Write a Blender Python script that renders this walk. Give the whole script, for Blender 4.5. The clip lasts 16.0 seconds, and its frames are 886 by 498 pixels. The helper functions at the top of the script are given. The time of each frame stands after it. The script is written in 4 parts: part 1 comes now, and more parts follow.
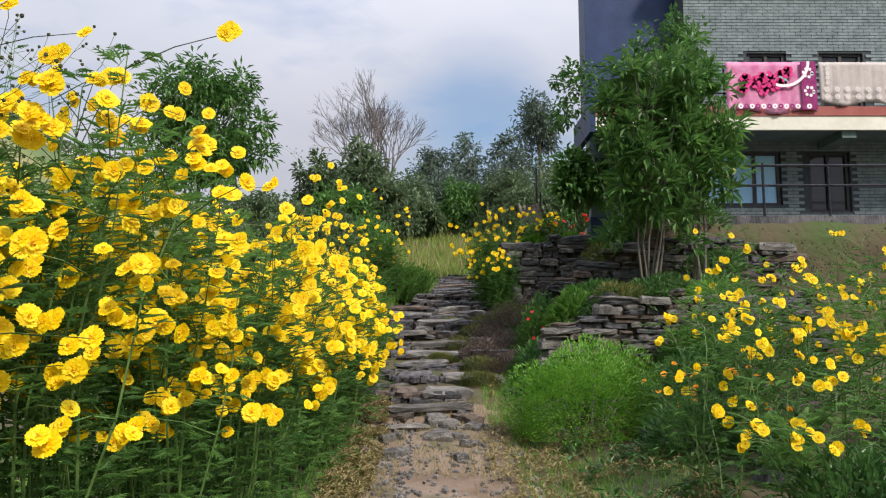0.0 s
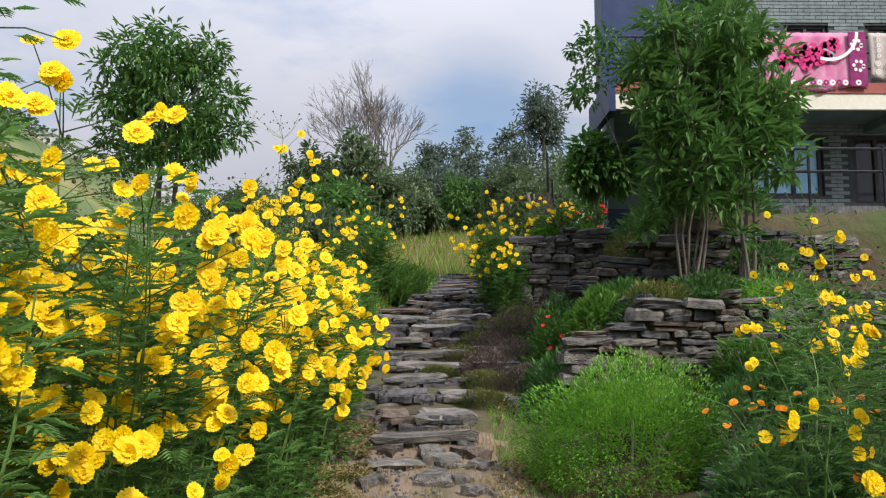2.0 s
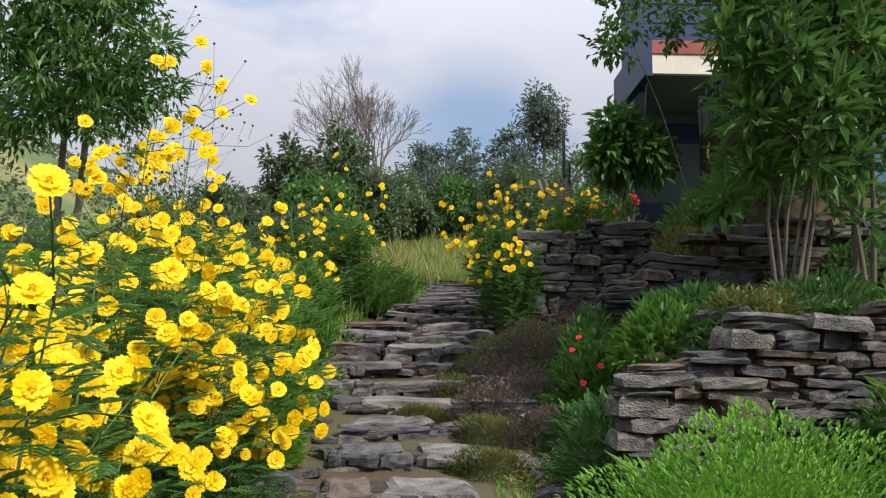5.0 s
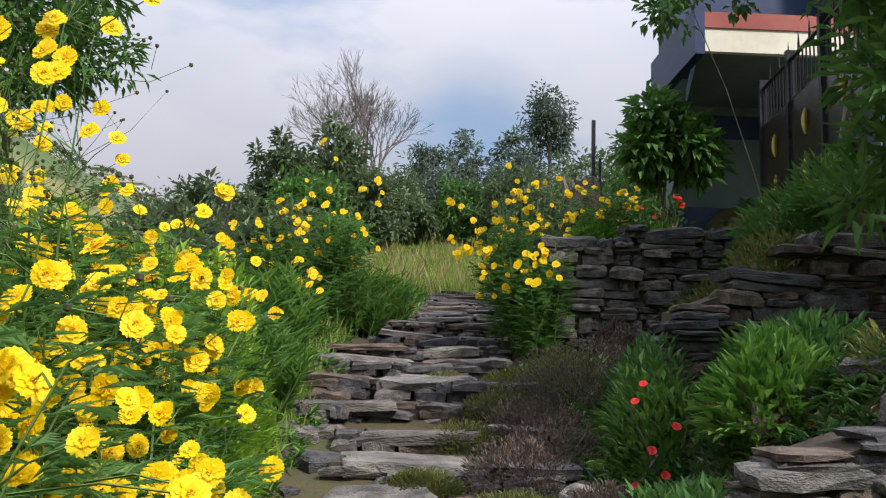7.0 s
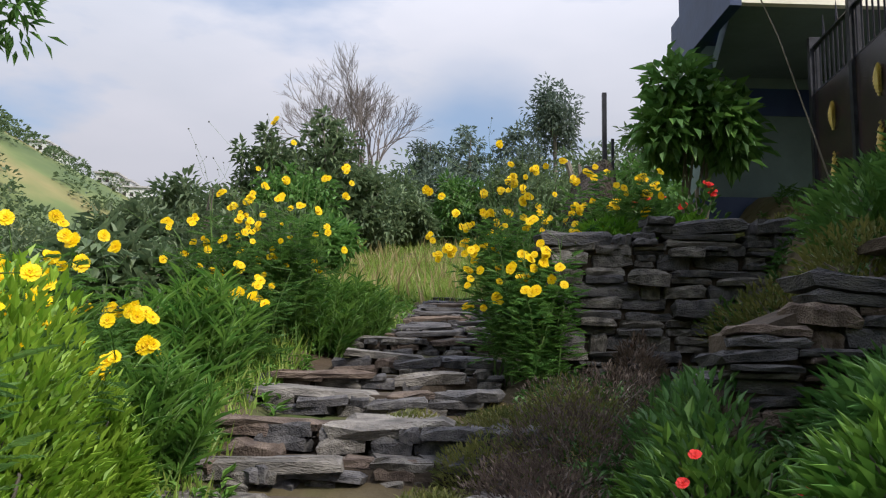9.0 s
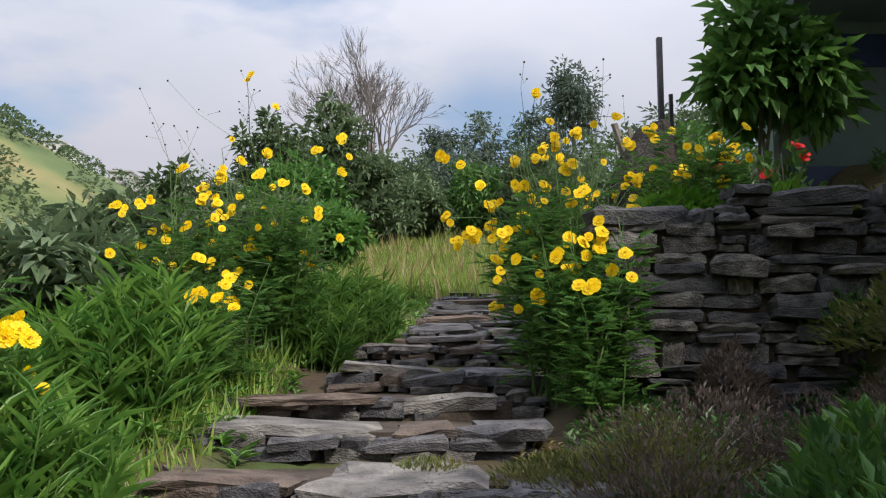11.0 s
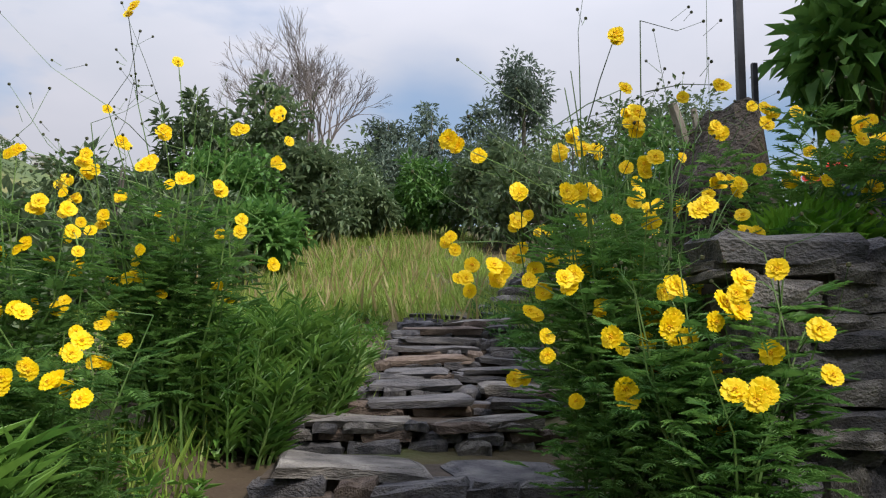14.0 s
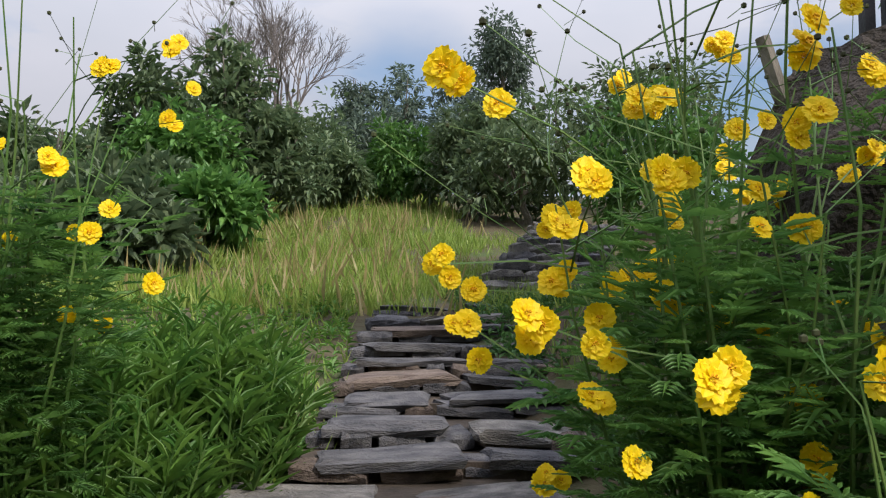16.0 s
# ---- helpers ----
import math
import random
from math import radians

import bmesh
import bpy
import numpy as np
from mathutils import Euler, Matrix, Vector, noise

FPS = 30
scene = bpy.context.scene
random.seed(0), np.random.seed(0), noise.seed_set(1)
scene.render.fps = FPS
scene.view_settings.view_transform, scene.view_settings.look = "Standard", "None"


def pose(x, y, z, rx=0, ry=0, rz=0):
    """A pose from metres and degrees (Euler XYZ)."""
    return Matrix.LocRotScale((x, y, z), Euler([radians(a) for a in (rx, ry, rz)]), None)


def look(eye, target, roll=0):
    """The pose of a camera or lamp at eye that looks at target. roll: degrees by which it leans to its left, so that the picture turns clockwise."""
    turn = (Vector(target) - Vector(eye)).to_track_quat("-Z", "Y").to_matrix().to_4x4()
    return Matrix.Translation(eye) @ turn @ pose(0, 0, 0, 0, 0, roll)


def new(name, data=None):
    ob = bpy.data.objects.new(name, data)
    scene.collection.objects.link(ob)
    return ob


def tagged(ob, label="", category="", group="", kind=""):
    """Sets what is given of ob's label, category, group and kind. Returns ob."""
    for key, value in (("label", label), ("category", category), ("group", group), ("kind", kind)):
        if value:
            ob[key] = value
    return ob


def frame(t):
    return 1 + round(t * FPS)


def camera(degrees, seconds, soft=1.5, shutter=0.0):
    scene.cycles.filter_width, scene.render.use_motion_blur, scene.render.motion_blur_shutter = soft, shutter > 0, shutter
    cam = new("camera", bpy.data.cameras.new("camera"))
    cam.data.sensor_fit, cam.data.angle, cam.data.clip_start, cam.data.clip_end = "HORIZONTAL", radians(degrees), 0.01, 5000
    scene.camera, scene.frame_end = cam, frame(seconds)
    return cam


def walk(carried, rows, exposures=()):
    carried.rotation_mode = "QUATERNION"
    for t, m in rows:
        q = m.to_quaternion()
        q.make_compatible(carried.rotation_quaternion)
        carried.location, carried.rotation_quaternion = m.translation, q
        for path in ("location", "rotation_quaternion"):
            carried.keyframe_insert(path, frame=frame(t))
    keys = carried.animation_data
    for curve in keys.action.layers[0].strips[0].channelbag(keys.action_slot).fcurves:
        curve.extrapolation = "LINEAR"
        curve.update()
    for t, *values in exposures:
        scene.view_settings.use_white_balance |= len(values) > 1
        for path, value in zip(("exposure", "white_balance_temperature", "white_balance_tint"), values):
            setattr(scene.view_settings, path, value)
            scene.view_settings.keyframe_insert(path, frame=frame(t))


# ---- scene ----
cam = camera(57.5, 16.0, soft=1.2)
METRES, EYE, TILT, LEAN, TURN = 14.0, 1.5, -8.0, 5.5, 0.0
ROWS = [
    (0.0, 0.0, 0.0, 0.0, -1.37, 14.86, -5.17),
    (0.5, 0.0036, 0.0336, 0.0044, -1.27, 14.73, -5.29),
    (1.0, 0.0052, 0.0648, 0.0088, -1.16, 14.63, -5.03),
    (1.5, 0.001, 0.0997, 0.0193, -1.17, 14.54, -5.08),
    (2.0, 0.0024, 0.134, 0.0279, -1.4, 14.91, -5.33),
    (2.5, 0.0029, 0.1656, 0.0317, -1.52, 15.07, -5.32),
    (3.0, 0.0047, 0.2004, 0.0412, -1.84, 14.98, -5.59),
    (3.5, 0.0126, 0.2345, 0.0522, -1.9, 15.19, -5.67),
    (4.0, 0.0095, 0.2722, 0.0571, -1.93, 15.39, -5.8),
    (6.5, 0.006, 0.4334, 0.0968, -2.25, 16.14, -6.48),
    (7.0, 0.0013, 0.4682, 0.1056, -2.5, 16.25, -7.05),
    (7.5, 0.0093, 0.5003, 0.1108, -2.4, 16.48, -7.24),
    (8.0, 0.0157, 0.5287, 0.1234, -2.26, 16.38, -6.85),
    (8.5, 0.0177, 0.5607, 0.1347, -1.96, 16.04, -6.53),
    (9.0, 0.0214, 0.5862, 0.1414, -1.83, 16.29, -6.57),
    (11.5, 0.018, 0.7242, 0.1799, -0.35, 15.56, -5.85),
    (12.0, 0.0226, 0.7472, 0.1916, -0.51, 15.79, -6.22),
    (12.5, 0.0163, 0.7689, 0.1972, -0.73, 15.63, -6.49),
    (13.0, 0.0096, 0.7922, 0.2029, -3.59, 15.92, -5.88),
    (13.5, 0.0013, 0.8188, 0.2165, -4.86, 16.03, -5.29),
    (14.0, -0.0052, 0.8449, 0.2235, -5.11, 15.7, -5.46),
    (14.5, -0.004, 0.8695, 0.2317, -6.56, 15.96, -5.27),
    (15.0, -0.0042, 0.8974, 0.2415, -6.47, 15.93, -5.17),
    (15.5, -0.0057, 0.9279, 0.2569, -6.54, 13.71, -5.18),
    (16.0, -0.0014, 0.9504, 0.2635, -6.87, 13.45, -5.12),
]
walk(cam, [(t, pose(0, 0, EYE, TILT, LEAN, TURN) @ pose(METRES * x, METRES * y, METRES * z, 90 + pitch, roll, yaw)) for t, x, y, z, yaw, pitch, roll in ROWS])

# ---- world and light ----
world = bpy.data.worlds.new("sky_world")
scene.world = world
world.use_nodes = True
wn, wl = world.node_tree.nodes, world.node_tree.links
wn.clear()
SUN_EL, SUN_AZ = radians(46), radians(138)
w_out = wn.new("ShaderNodeOutputWorld")
w_bg = wn.new("ShaderNodeBackground")
w_sky = wn.new("ShaderNodeTexSky")
w_sky.sky_type, w_sky.sun_disc, w_sky.sun_elevation, w_sky.sun_rotation = "NISHITA", False, SUN_EL, SUN_AZ
w_co = wn.new("ShaderNodeTexCoord")
w_map = wn.new("ShaderNodeMapping")
w_map.inputs["Scale"].default_value = (1.6, 1.6, 4.2)
w_map.inputs["Location"].default_value = (0.35, 0.0, 0.3)
w_noise = wn.new("ShaderNodeTexNoise")
w_noise.inputs["Scale"].default_value, w_noise.inputs["Detail"].default_value = 1.5, 6.0
w_noise.inputs["Roughness"].default_value = 0.5
w_ramp = wn.new("ShaderNodeValToRGB")
w_ramp.color_ramp.elements[0].position, w_ramp.color_ramp.elements[1].position = 0.36, 0.52
w_noise2 = wn.new("ShaderNodeTexNoise")
w_noise2.inputs["Scale"].default_value, w_noise2.inputs["Detail"].default_value = 2.2, 4.0
w_ramp2 = wn.new("ShaderNodeValToRGB")
w_ramp2.color_ramp.elements[0].position, w_ramp2.color_ramp.elements[1].position = 0.3, 0.7
w_ramp2.color_ramp.elements[0].color = (6.2, 6.5, 7.5, 1)
w_ramp2.color_ramp.elements[1].color = (7.3, 7.35, 8.3, 1)
w_blue = wn.new("ShaderNodeVectorMath")
w_blue.operation = "SCALE"
w_blue.inputs[3].default_value = 1.6
w_mix = wn.new("ShaderNodeMix")
w_mix.data_type = "RGBA"
wl.new(w_co.outputs["Generated"], w_map.inputs["Vector"])
wl.new(w_map.outputs["Vector"], w_noise.inputs["Vector"])
wl.new(w_map.outputs["Vector"], w_noise2.inputs["Vector"])
wl.new(w_noise.outputs["Fac"], w_ramp.inputs["Fac"])
wl.new(w_noise2.outputs["Fac"], w_ramp2.inputs["Fac"])
wl.new(w_sky.outputs["Color"], w_blue.inputs[0])
# a break in the clouds low above the hill, with ragged edges
w_dot, w_gap, w_rag, w_sub = wn.new("ShaderNodeVectorMath"), wn.new("ShaderNodeMapRange"), wn.new("ShaderNodeMath"), wn.new("ShaderNodeMath")
w_dot.operation, w_rag.operation, w_sub.operation = "DOT_PRODUCT", "MULTIPLY_ADD", "SUBTRACT"
w_dot.inputs[1].default_value = (0.055, 0.969, 0.242)
w_rag.inputs[1].default_value, w_rag.inputs[2].default_value = 0.02, -0.01
w_sub.use_clamp = True
w_gap.inputs["From Min"].default_value, w_gap.inputs["From Max"].default_value, w_gap.inputs["To Max"].default_value = 0.989, 0.999, 0.85
w_gap.interpolation_type = "SMOOTHSTEP"
w_dotr = wn.new("ShaderNodeMath")
wl.new(w_co.outputs["Generated"], w_dot.inputs[0])
wl.new(w_noise2.outputs["Fac"], w_rag.inputs[0])
wl.new(w_dot.outputs["Value"], w_dotr.inputs[0])
wl.new(w_rag.outputs[0], w_dotr.inputs[1])
wl.new(w_dotr.outputs[0], w_gap.inputs["Value"])
wl.new(w_ramp.outputs["Color"], w_sub.inputs[0])
wl.new(w_gap.outputs["Result"], w_sub.inputs[1])
wl.new(w_sub.outputs[0], w_mix.inputs[0])
wl.new(w_blue.outputs[0], w_mix.inputs[6])
wl.new(w_ramp2.outputs["Color"], w_mix.inputs[7])
# an overcast sky is brighter overhead than at the horizon
w_sep, w_sq, w_up, w_lift = wn.new("ShaderNodeSeparateXYZ"), wn.new("ShaderNodeMath"), wn.new("ShaderNodeMath"), wn.new("ShaderNodeVectorMath")
w_sq.operation, w_up.operation, w_lift.operation = "MULTIPLY", "MULTIPLY_ADD", "SCALE"
w_up.inputs[1].default_value, w_up.inputs[2].default_value = 2.9, 0.71
wl.new(w_co.outputs["Generated"], w_sep.inputs[0])
wl.new(w_sep.outputs["Z"], w_sq.inputs[0])
wl.new(w_sep.outputs["Z"], w_sq.inputs[1])
wl.new(w_sq.outputs[0], w_up.inputs[0])
wl.new(w_up.outputs[0], w_lift.inputs[3])
wl.new(w_mix.outputs[2], w_lift.inputs[0])
wl.new(w_lift.outputs[0], w_bg.inputs["Color"])
w_bg.inputs["Strength"].default_value = 0.1
wl.new(w_bg.outputs["Background"], w_out.inputs["Surface"])

sun = new("sun", bpy.data.lights.new("sun", "SUN"))
sun.data.energy, sun.data.angle, sun.data.color = 4.3, radians(7), (1.0, 0.95, 0.86)
sun.matrix_world = look((0, 0, 30), (0 + math.sin(SUN_AZ) * -30, math.cos(SUN_AZ) * -30, 30 - 30 * math.tan(SUN_EL)))


# ---- materials ----
def mat(name, c1, c2, scale=8.0, rough=0.8, bump=0.3, detail=6.0, vary=0.25, metal=0.0, c3=None, spec=0.3, trans=0.0, stretch=(1, 1, 1), bdist=0.02):
    """Two or three colours mixed by noise at two scales, random per piece, with relief."""
    m = bpy.data.materials.new(name)
    m.use_nodes = True
    n, l = m.node_tree.nodes, m.node_tree.links
    b = n["Principled BSDF"]
    co, mp = n.new("ShaderNodeTexCoord"), n.new("ShaderNodeMapping")
    mp.inputs["Scale"].default_value = stretch
    l.new(co.outputs["Object"], mp.inputs["Vector"])
    info = n.new("ShaderNodeObjectInfo")
    shift = n.new("ShaderNodeVectorMath")
    shift.operation = "ADD"
    mul = n.new("ShaderNodeMath")
    mul.operation = "MULTIPLY"
    mul.inputs[1].default_value = 37.0
    l.new(info.outputs["Random"], mul.inputs[0])
    l.new(mp.outputs["Vector"], shift.inputs[0])
    l.new(mul.outputs[0], shift.inputs[1])
    big, fine = n.new("ShaderNodeTexNoise"), n.new("ShaderNodeTexNoise")
    big.inputs["Scale"].default_value, big.inputs["Detail"].default_value = scale, detail
    fine.inputs["Scale"].default_value, fine.inputs["Detail"].default_value = scale * 7, detail
    l.new(shift.outputs[0], big.inputs["Vector"])
    l.new(shift.outputs[0], fine.inputs["Vector"])
    ramp = n.new("ShaderNodeValToRGB")
    ramp.color_ramp.elements[0].position, ramp.color_ramp.elements[1].position = 0.32, 0.68
    ramp.color_ramp.elements[0].color, ramp.color_ramp.elements[1].color = (*c1, 1), (*c2, 1)
    if c3:
        e = ramp.color_ramp.elements.new(0.5)
        e.color = (*c3, 1)
    l.new(big.outputs["Fac"], ramp.inputs["Fac"])
    hsv = n.new("ShaderNodeHueSaturation")
    val = n.new("ShaderNodeMapRange")
    val.inputs["To Min"].default_value, val.inputs["To Max"].default_value = 1 - vary, 1 + vary
    mixv = n.new("ShaderNodeMath")
    mixv.operation = "MULTIPLY_ADD"
    mixv.inputs[1].default_value = 0.5
    half = n.new("ShaderNodeMath")
    half.operation = "MULTIPLY"
    half.inputs[1].default_value = 0.5
    l.new(info.outputs["Random"], half.inputs[0])
    l.new(fine.outputs["Fac"], mixv.inputs[0])
    l.new(half.outputs[0], mixv.inputs[2])
    l.new(mixv.outputs[0], val.inputs["Value"])
    l.new(val.outputs["Result"], hsv.inputs["Value"])
    l.new(ramp.outputs["Color"], hsv.inputs["Color"])
    l.new(hsv.outputs["Color"], b.inputs["Base Color"])
    b.inputs["Roughness"].default_value, b.inputs["Metallic"].default_value = rough, metal
    b.inputs["Specular IOR Level"].default_value = spec
    if bump:
        bp = n.new("ShaderNodeBump")
        bp.inputs["Strength"].default_value, bp.inputs["Distance"].default_value = bump, bdist
        add = n.new("ShaderNodeMath")
        l.new(big.outputs["Fac"], add.inputs[0])
        l.new(fine.outputs["Fac"], add.inputs[1])
        l.new(add.outputs[0], bp.inputs["Height"])
        l.new(bp.outputs["Normal"], b.inputs["Normal"])
    if trans:
        tr, mx = n.new("ShaderNodeBsdfTranslucent"), n.new("ShaderNodeMixShader")
        mx.inputs[0].default_value = trans
        l.new(hsv.outputs["Color"], tr.inputs["Color"])
        l.new(b.outputs[0], mx.inputs[1])
        l.new(tr.outputs[0], mx.inputs[2])
        l.new(mx.outputs[0], n["Material Output"].inputs["Surface"])
    return m


def leafmat(name, c1, c2, rough=0.5, scale=6.0, trans=0.35):
    return mat(name, c1, c2, scale=scale, rough=rough, bump=0, vary=0.35, trans=trans, spec=0.35)


M_GROUND = mat("earth_and_grass", (0.055, 0.038, 0.025), (0.05, 0.07, 0.02), scale=0.9, rough=0.95, bump=0.9, c3=(0.075, 0.06, 0.032), bdist=0.05)
M_PATH = mat("trodden_earth", (0.13, 0.088, 0.06), (0.10, 0.085, 0.048), scale=1.6, rough=0.95, bump=0.8, c3=(0.20, 0.145, 0.108), bdist=0.03)
M_STONE = mat("grey_slate", (0.07, 0.065, 0.06), (0.25, 0.23, 0.205), scale=7, rough=0.85, bump=1.0, c3=(0.155, 0.14, 0.128), vary=0.4, stretch=(0.6, 0.5, 0.22), bdist=0.03)
M_STONE_D = mat("dark_slate", (0.04, 0.04, 0.045), (0.14, 0.132, 0.13), scale=7, rough=0.85, bump=0.8, c3=(0.09, 0.085, 0.09), vary=0.4, stretch=(0.6, 0.5, 0.22), bdist=0.03)
M_RUST = mat("rust_brown_slate", (0.07, 0.05, 0.042), (0.17, 0.13, 0.105), scale=7, rough=0.9, bump=0.8, vary=0.4, stretch=(0.6, 0.5, 0.2), bdist=0.03)
M_ROCK = mat("black_brown_rock", (0.025, 0.02, 0.018), (0.07, 0.055, 0.045), scale=5, rough=0.9, bump=1.0, bdist=0.04)
M_MORTAR = mat("packed_earth", (0.035, 0.028, 0.022), (0.08, 0.06, 0.045), scale=5, rough=0.95, bump=0.6)
M_FERN = leafmat("cosmos_leaf", (0.058, 0.15, 0.037), (0.155, 0.29, 0.065), trans=0.45)
M_STEM = mat("green_stem", (0.06, 0.14, 0.03), (0.13, 0.20, 0.05), scale=6, rough=0.6, bump=0)
M_PETAL = mat("yellow_petal", (0.89, 0.585, 0.0), (0.92, 0.71, 0.006), scale=20, rough=0.55, bump=0, vary=0.1, trans=0.3)
M_ORANGE = mat("orange_petal", (0.85, 0.25, 0.0), (0.9, 0.4, 0.01), scale=20, rough=0.55, bump=0, vary=0.1, trans=0.3)
M_RED = mat("red_petal", (0.65, 0.02, 0.02), (0.75, 0.05, 0.04), scale=20, rough=0.5, bump=0, vary=0.1, trans=0.25)
M_CENTRE = mat("flower_centre", (0.6, 0.25, 0.0), (0.75, 0.4, 0.0), scale=60, rough=0.8, bump=0)
M_BUD = mat("dark_seed_head", (0.03, 0.03, 0.015), (0.07, 0.08, 0.03), scale=30, rough=0.8, bump=0)
M_GREENBUSH = leafmat("bright_fine_leaf", (0.09, 0.25, 0.02), (0.22, 0.42, 0.05))
M_LIME = leafmat("yellow_green_leaf", (0.13, 0.28, 0.02), (0.30, 0.44, 0.05))
M_LONGLEAF = leafmat("long_green_leaf", (0.05, 0.145, 0.024), (0.15, 0.27, 0.045))
M_DARKLEAF = leafmat("dark_glossy_leaf", (0.048, 0.13, 0.035), (0.12, 0.24, 0.06), rough=0.4)
M_TREELEAF = leafmat("tree_leaf", (0.06, 0.155, 0.04), (0.16, 0.30, 0.07), rough=0.45)
# distance haze is mixed into these two leaf colours, paling and greying them
M_HAZELEAF = leafmat("hazed_hill_leaf", (0.08, 0.13, 0.065), (0.175, 0.225, 0.11))
M_HAZEGREY = leafmat("haze_grey_leaf", (0.10, 0.14, 0.11), (0.19, 0.24, 0.18))
M_HEATH = leafmat("purple_brown_heath_leaf", (0.09, 0.065, 0.055), (0.20, 0.15, 0.12))
M_HEATH_G = leafmat("olive_heath_leaf", (0.08, 0.11, 0.03), (0.20, 0.19, 0.055))
M_GRASS = leafmat("meadow_grass", (0.14, 0.25, 0.035), (0.31, 0.37, 0.085))
M_DRYGRASS = leafmat("dry_grass", (0.28, 0.22, 0.09), (0.40, 0.33, 0.15))
M_BARK = mat("grey_bark", (0.10, 0.085, 0.07), (0.24, 0.21, 0.18), scale=9, rough=0.9, bump=0.6, stretch=(1, 1, 0.3))
M_BARE = mat("bare_branch_bark", (0.12, 0.10, 0.095), (0.22, 0.19, 0.18), scale=3, rough=0.9, bump=0.2)
M_BRICK = mat("grey_facing_brick", (0.13, 0.16, 0.165), (0.21, 0.245, 0.25), scale=6, rough=0.8, bump=0.4, vary=0.3)
M_JOINT = mat("dark_mortar_joint", (0.05, 0.06, 0.065), (0.08, 0.09, 0.10), scale=6, rough=0.9, bump=0.3)
M_BLUE = mat("dark_blue_paint", (0.012, 0.025, 0.075), (0.02, 0.04, 0.11), scale=2, rough=0.45, bump=0.1)
M_GREENWALL = mat("grey_green_plaster", (0.11, 0.15, 0.145), (0.15, 0.20, 0.19), scale=1.3, rough=0.85, bump=0.15)
M_CREAM = mat("cream_paint", (0.62, 0.58, 0.48), (0.74, 0.70, 0.60), scale=2, rough=0.7, bump=0.1)
M_PINKBAND = mat("dull_red_paint", (0.28, 0.07, 0.06), (0.36, 0.11, 0.09), scale=2, rough=0.7, bump=0.1)
M_FRAME = mat("dark_frame_and_interior", (0.03, 0.025, 0.025), (0.06, 0.05, 0.05), scale=5, rough=0.5, bump=0.1)
M_IRON = mat("black_iron", (0.015, 0.015, 0.02), (0.035, 0.035, 0.045), scale=12, rough=0.4, bump=0.1, metal=0.3)
M_GATE = mat("brown_black_gate_sheet", (0.02, 0.015, 0.018), (0.045, 0.03, 0.03), scale=3, rough=0.25, bump=0.05, spec=0.5)
M_GOLD = mat("gold_painted_leaf", (0.5, 0.36, 0.08), (0.65, 0.5, 0.16), scale=25, rough=0.45, bump=0.3)
# blue of the sky reflected in the panes, held in the base colour
M_SKYPANE = mat("sky_reflection_blue", (0.36, 0.66, 0.95), (0.44, 0.74, 0.97), scale=1.2, rough=0.35, bump=0)
M_DARKGLASS = mat("dark_glass", (0.02, 0.022, 0.025), (0.035, 0.035, 0.04), scale=2, rough=0.08, bump=0, spec=0.6)
M_ROOF = mat("far_roof", (0.35, 0.33, 0.33), (0.5, 0.48, 0.47), scale=0.3, rough=0.8, bump=0)
M_FARWALL = mat("far_wall", (0.5, 0.5, 0.5), (0.65, 0.64, 0.62), scale=0.3, rough=0.8, bump=0)
M_HILL = mat("distant_hillside", (0.06, 0.09, 0.035), (0.22, 0.18, 0.08), scale=0.03, rough=0.95, bump=0, c3=(0.11, 0.14, 0.05))
M_PINK = mat("pink_blanket", (0.62, 0.16, 0.34), (0.74, 0.34, 0.50), scale=5, rough=0.9, bump=0.2)
M_MAGENTA = mat("magenta_print", (0.55, 0.02, 0.14), (0.68, 0.06, 0.24), scale=9, rough=0.9, bump=0.2)
M_PURPLE = mat("purple_border_cloth", (0.20, 0.02, 0.10), (0.28, 0.04, 0.16), scale=9, rough=0.9, bump=0.2)
M_WHITE = mat("white_cloth_print", (0.75, 0.7, 0.7), (0.85, 0.8, 0.8), scale=9, rough=0.9, bump=0.2)
M_TEAL = mat("teal_print", (0.2, 0.42, 0.42), (0.3, 0.5, 0.5), scale=9, rough=0.9, bump=0.2)
M_BEIGE = mat("beige_cotton_sheet", (0.50, 0.43, 0.41), (0.60, 0.53, 0.50), scale=6, rough=0.9, bump=0.2)
M_BEIGE_P = mat("pale_ring_print", (0.66, 0.60, 0.57), (0.74, 0.68, 0.65), scale=6, rough=0.9, bump=0.2)

U = random.uniform


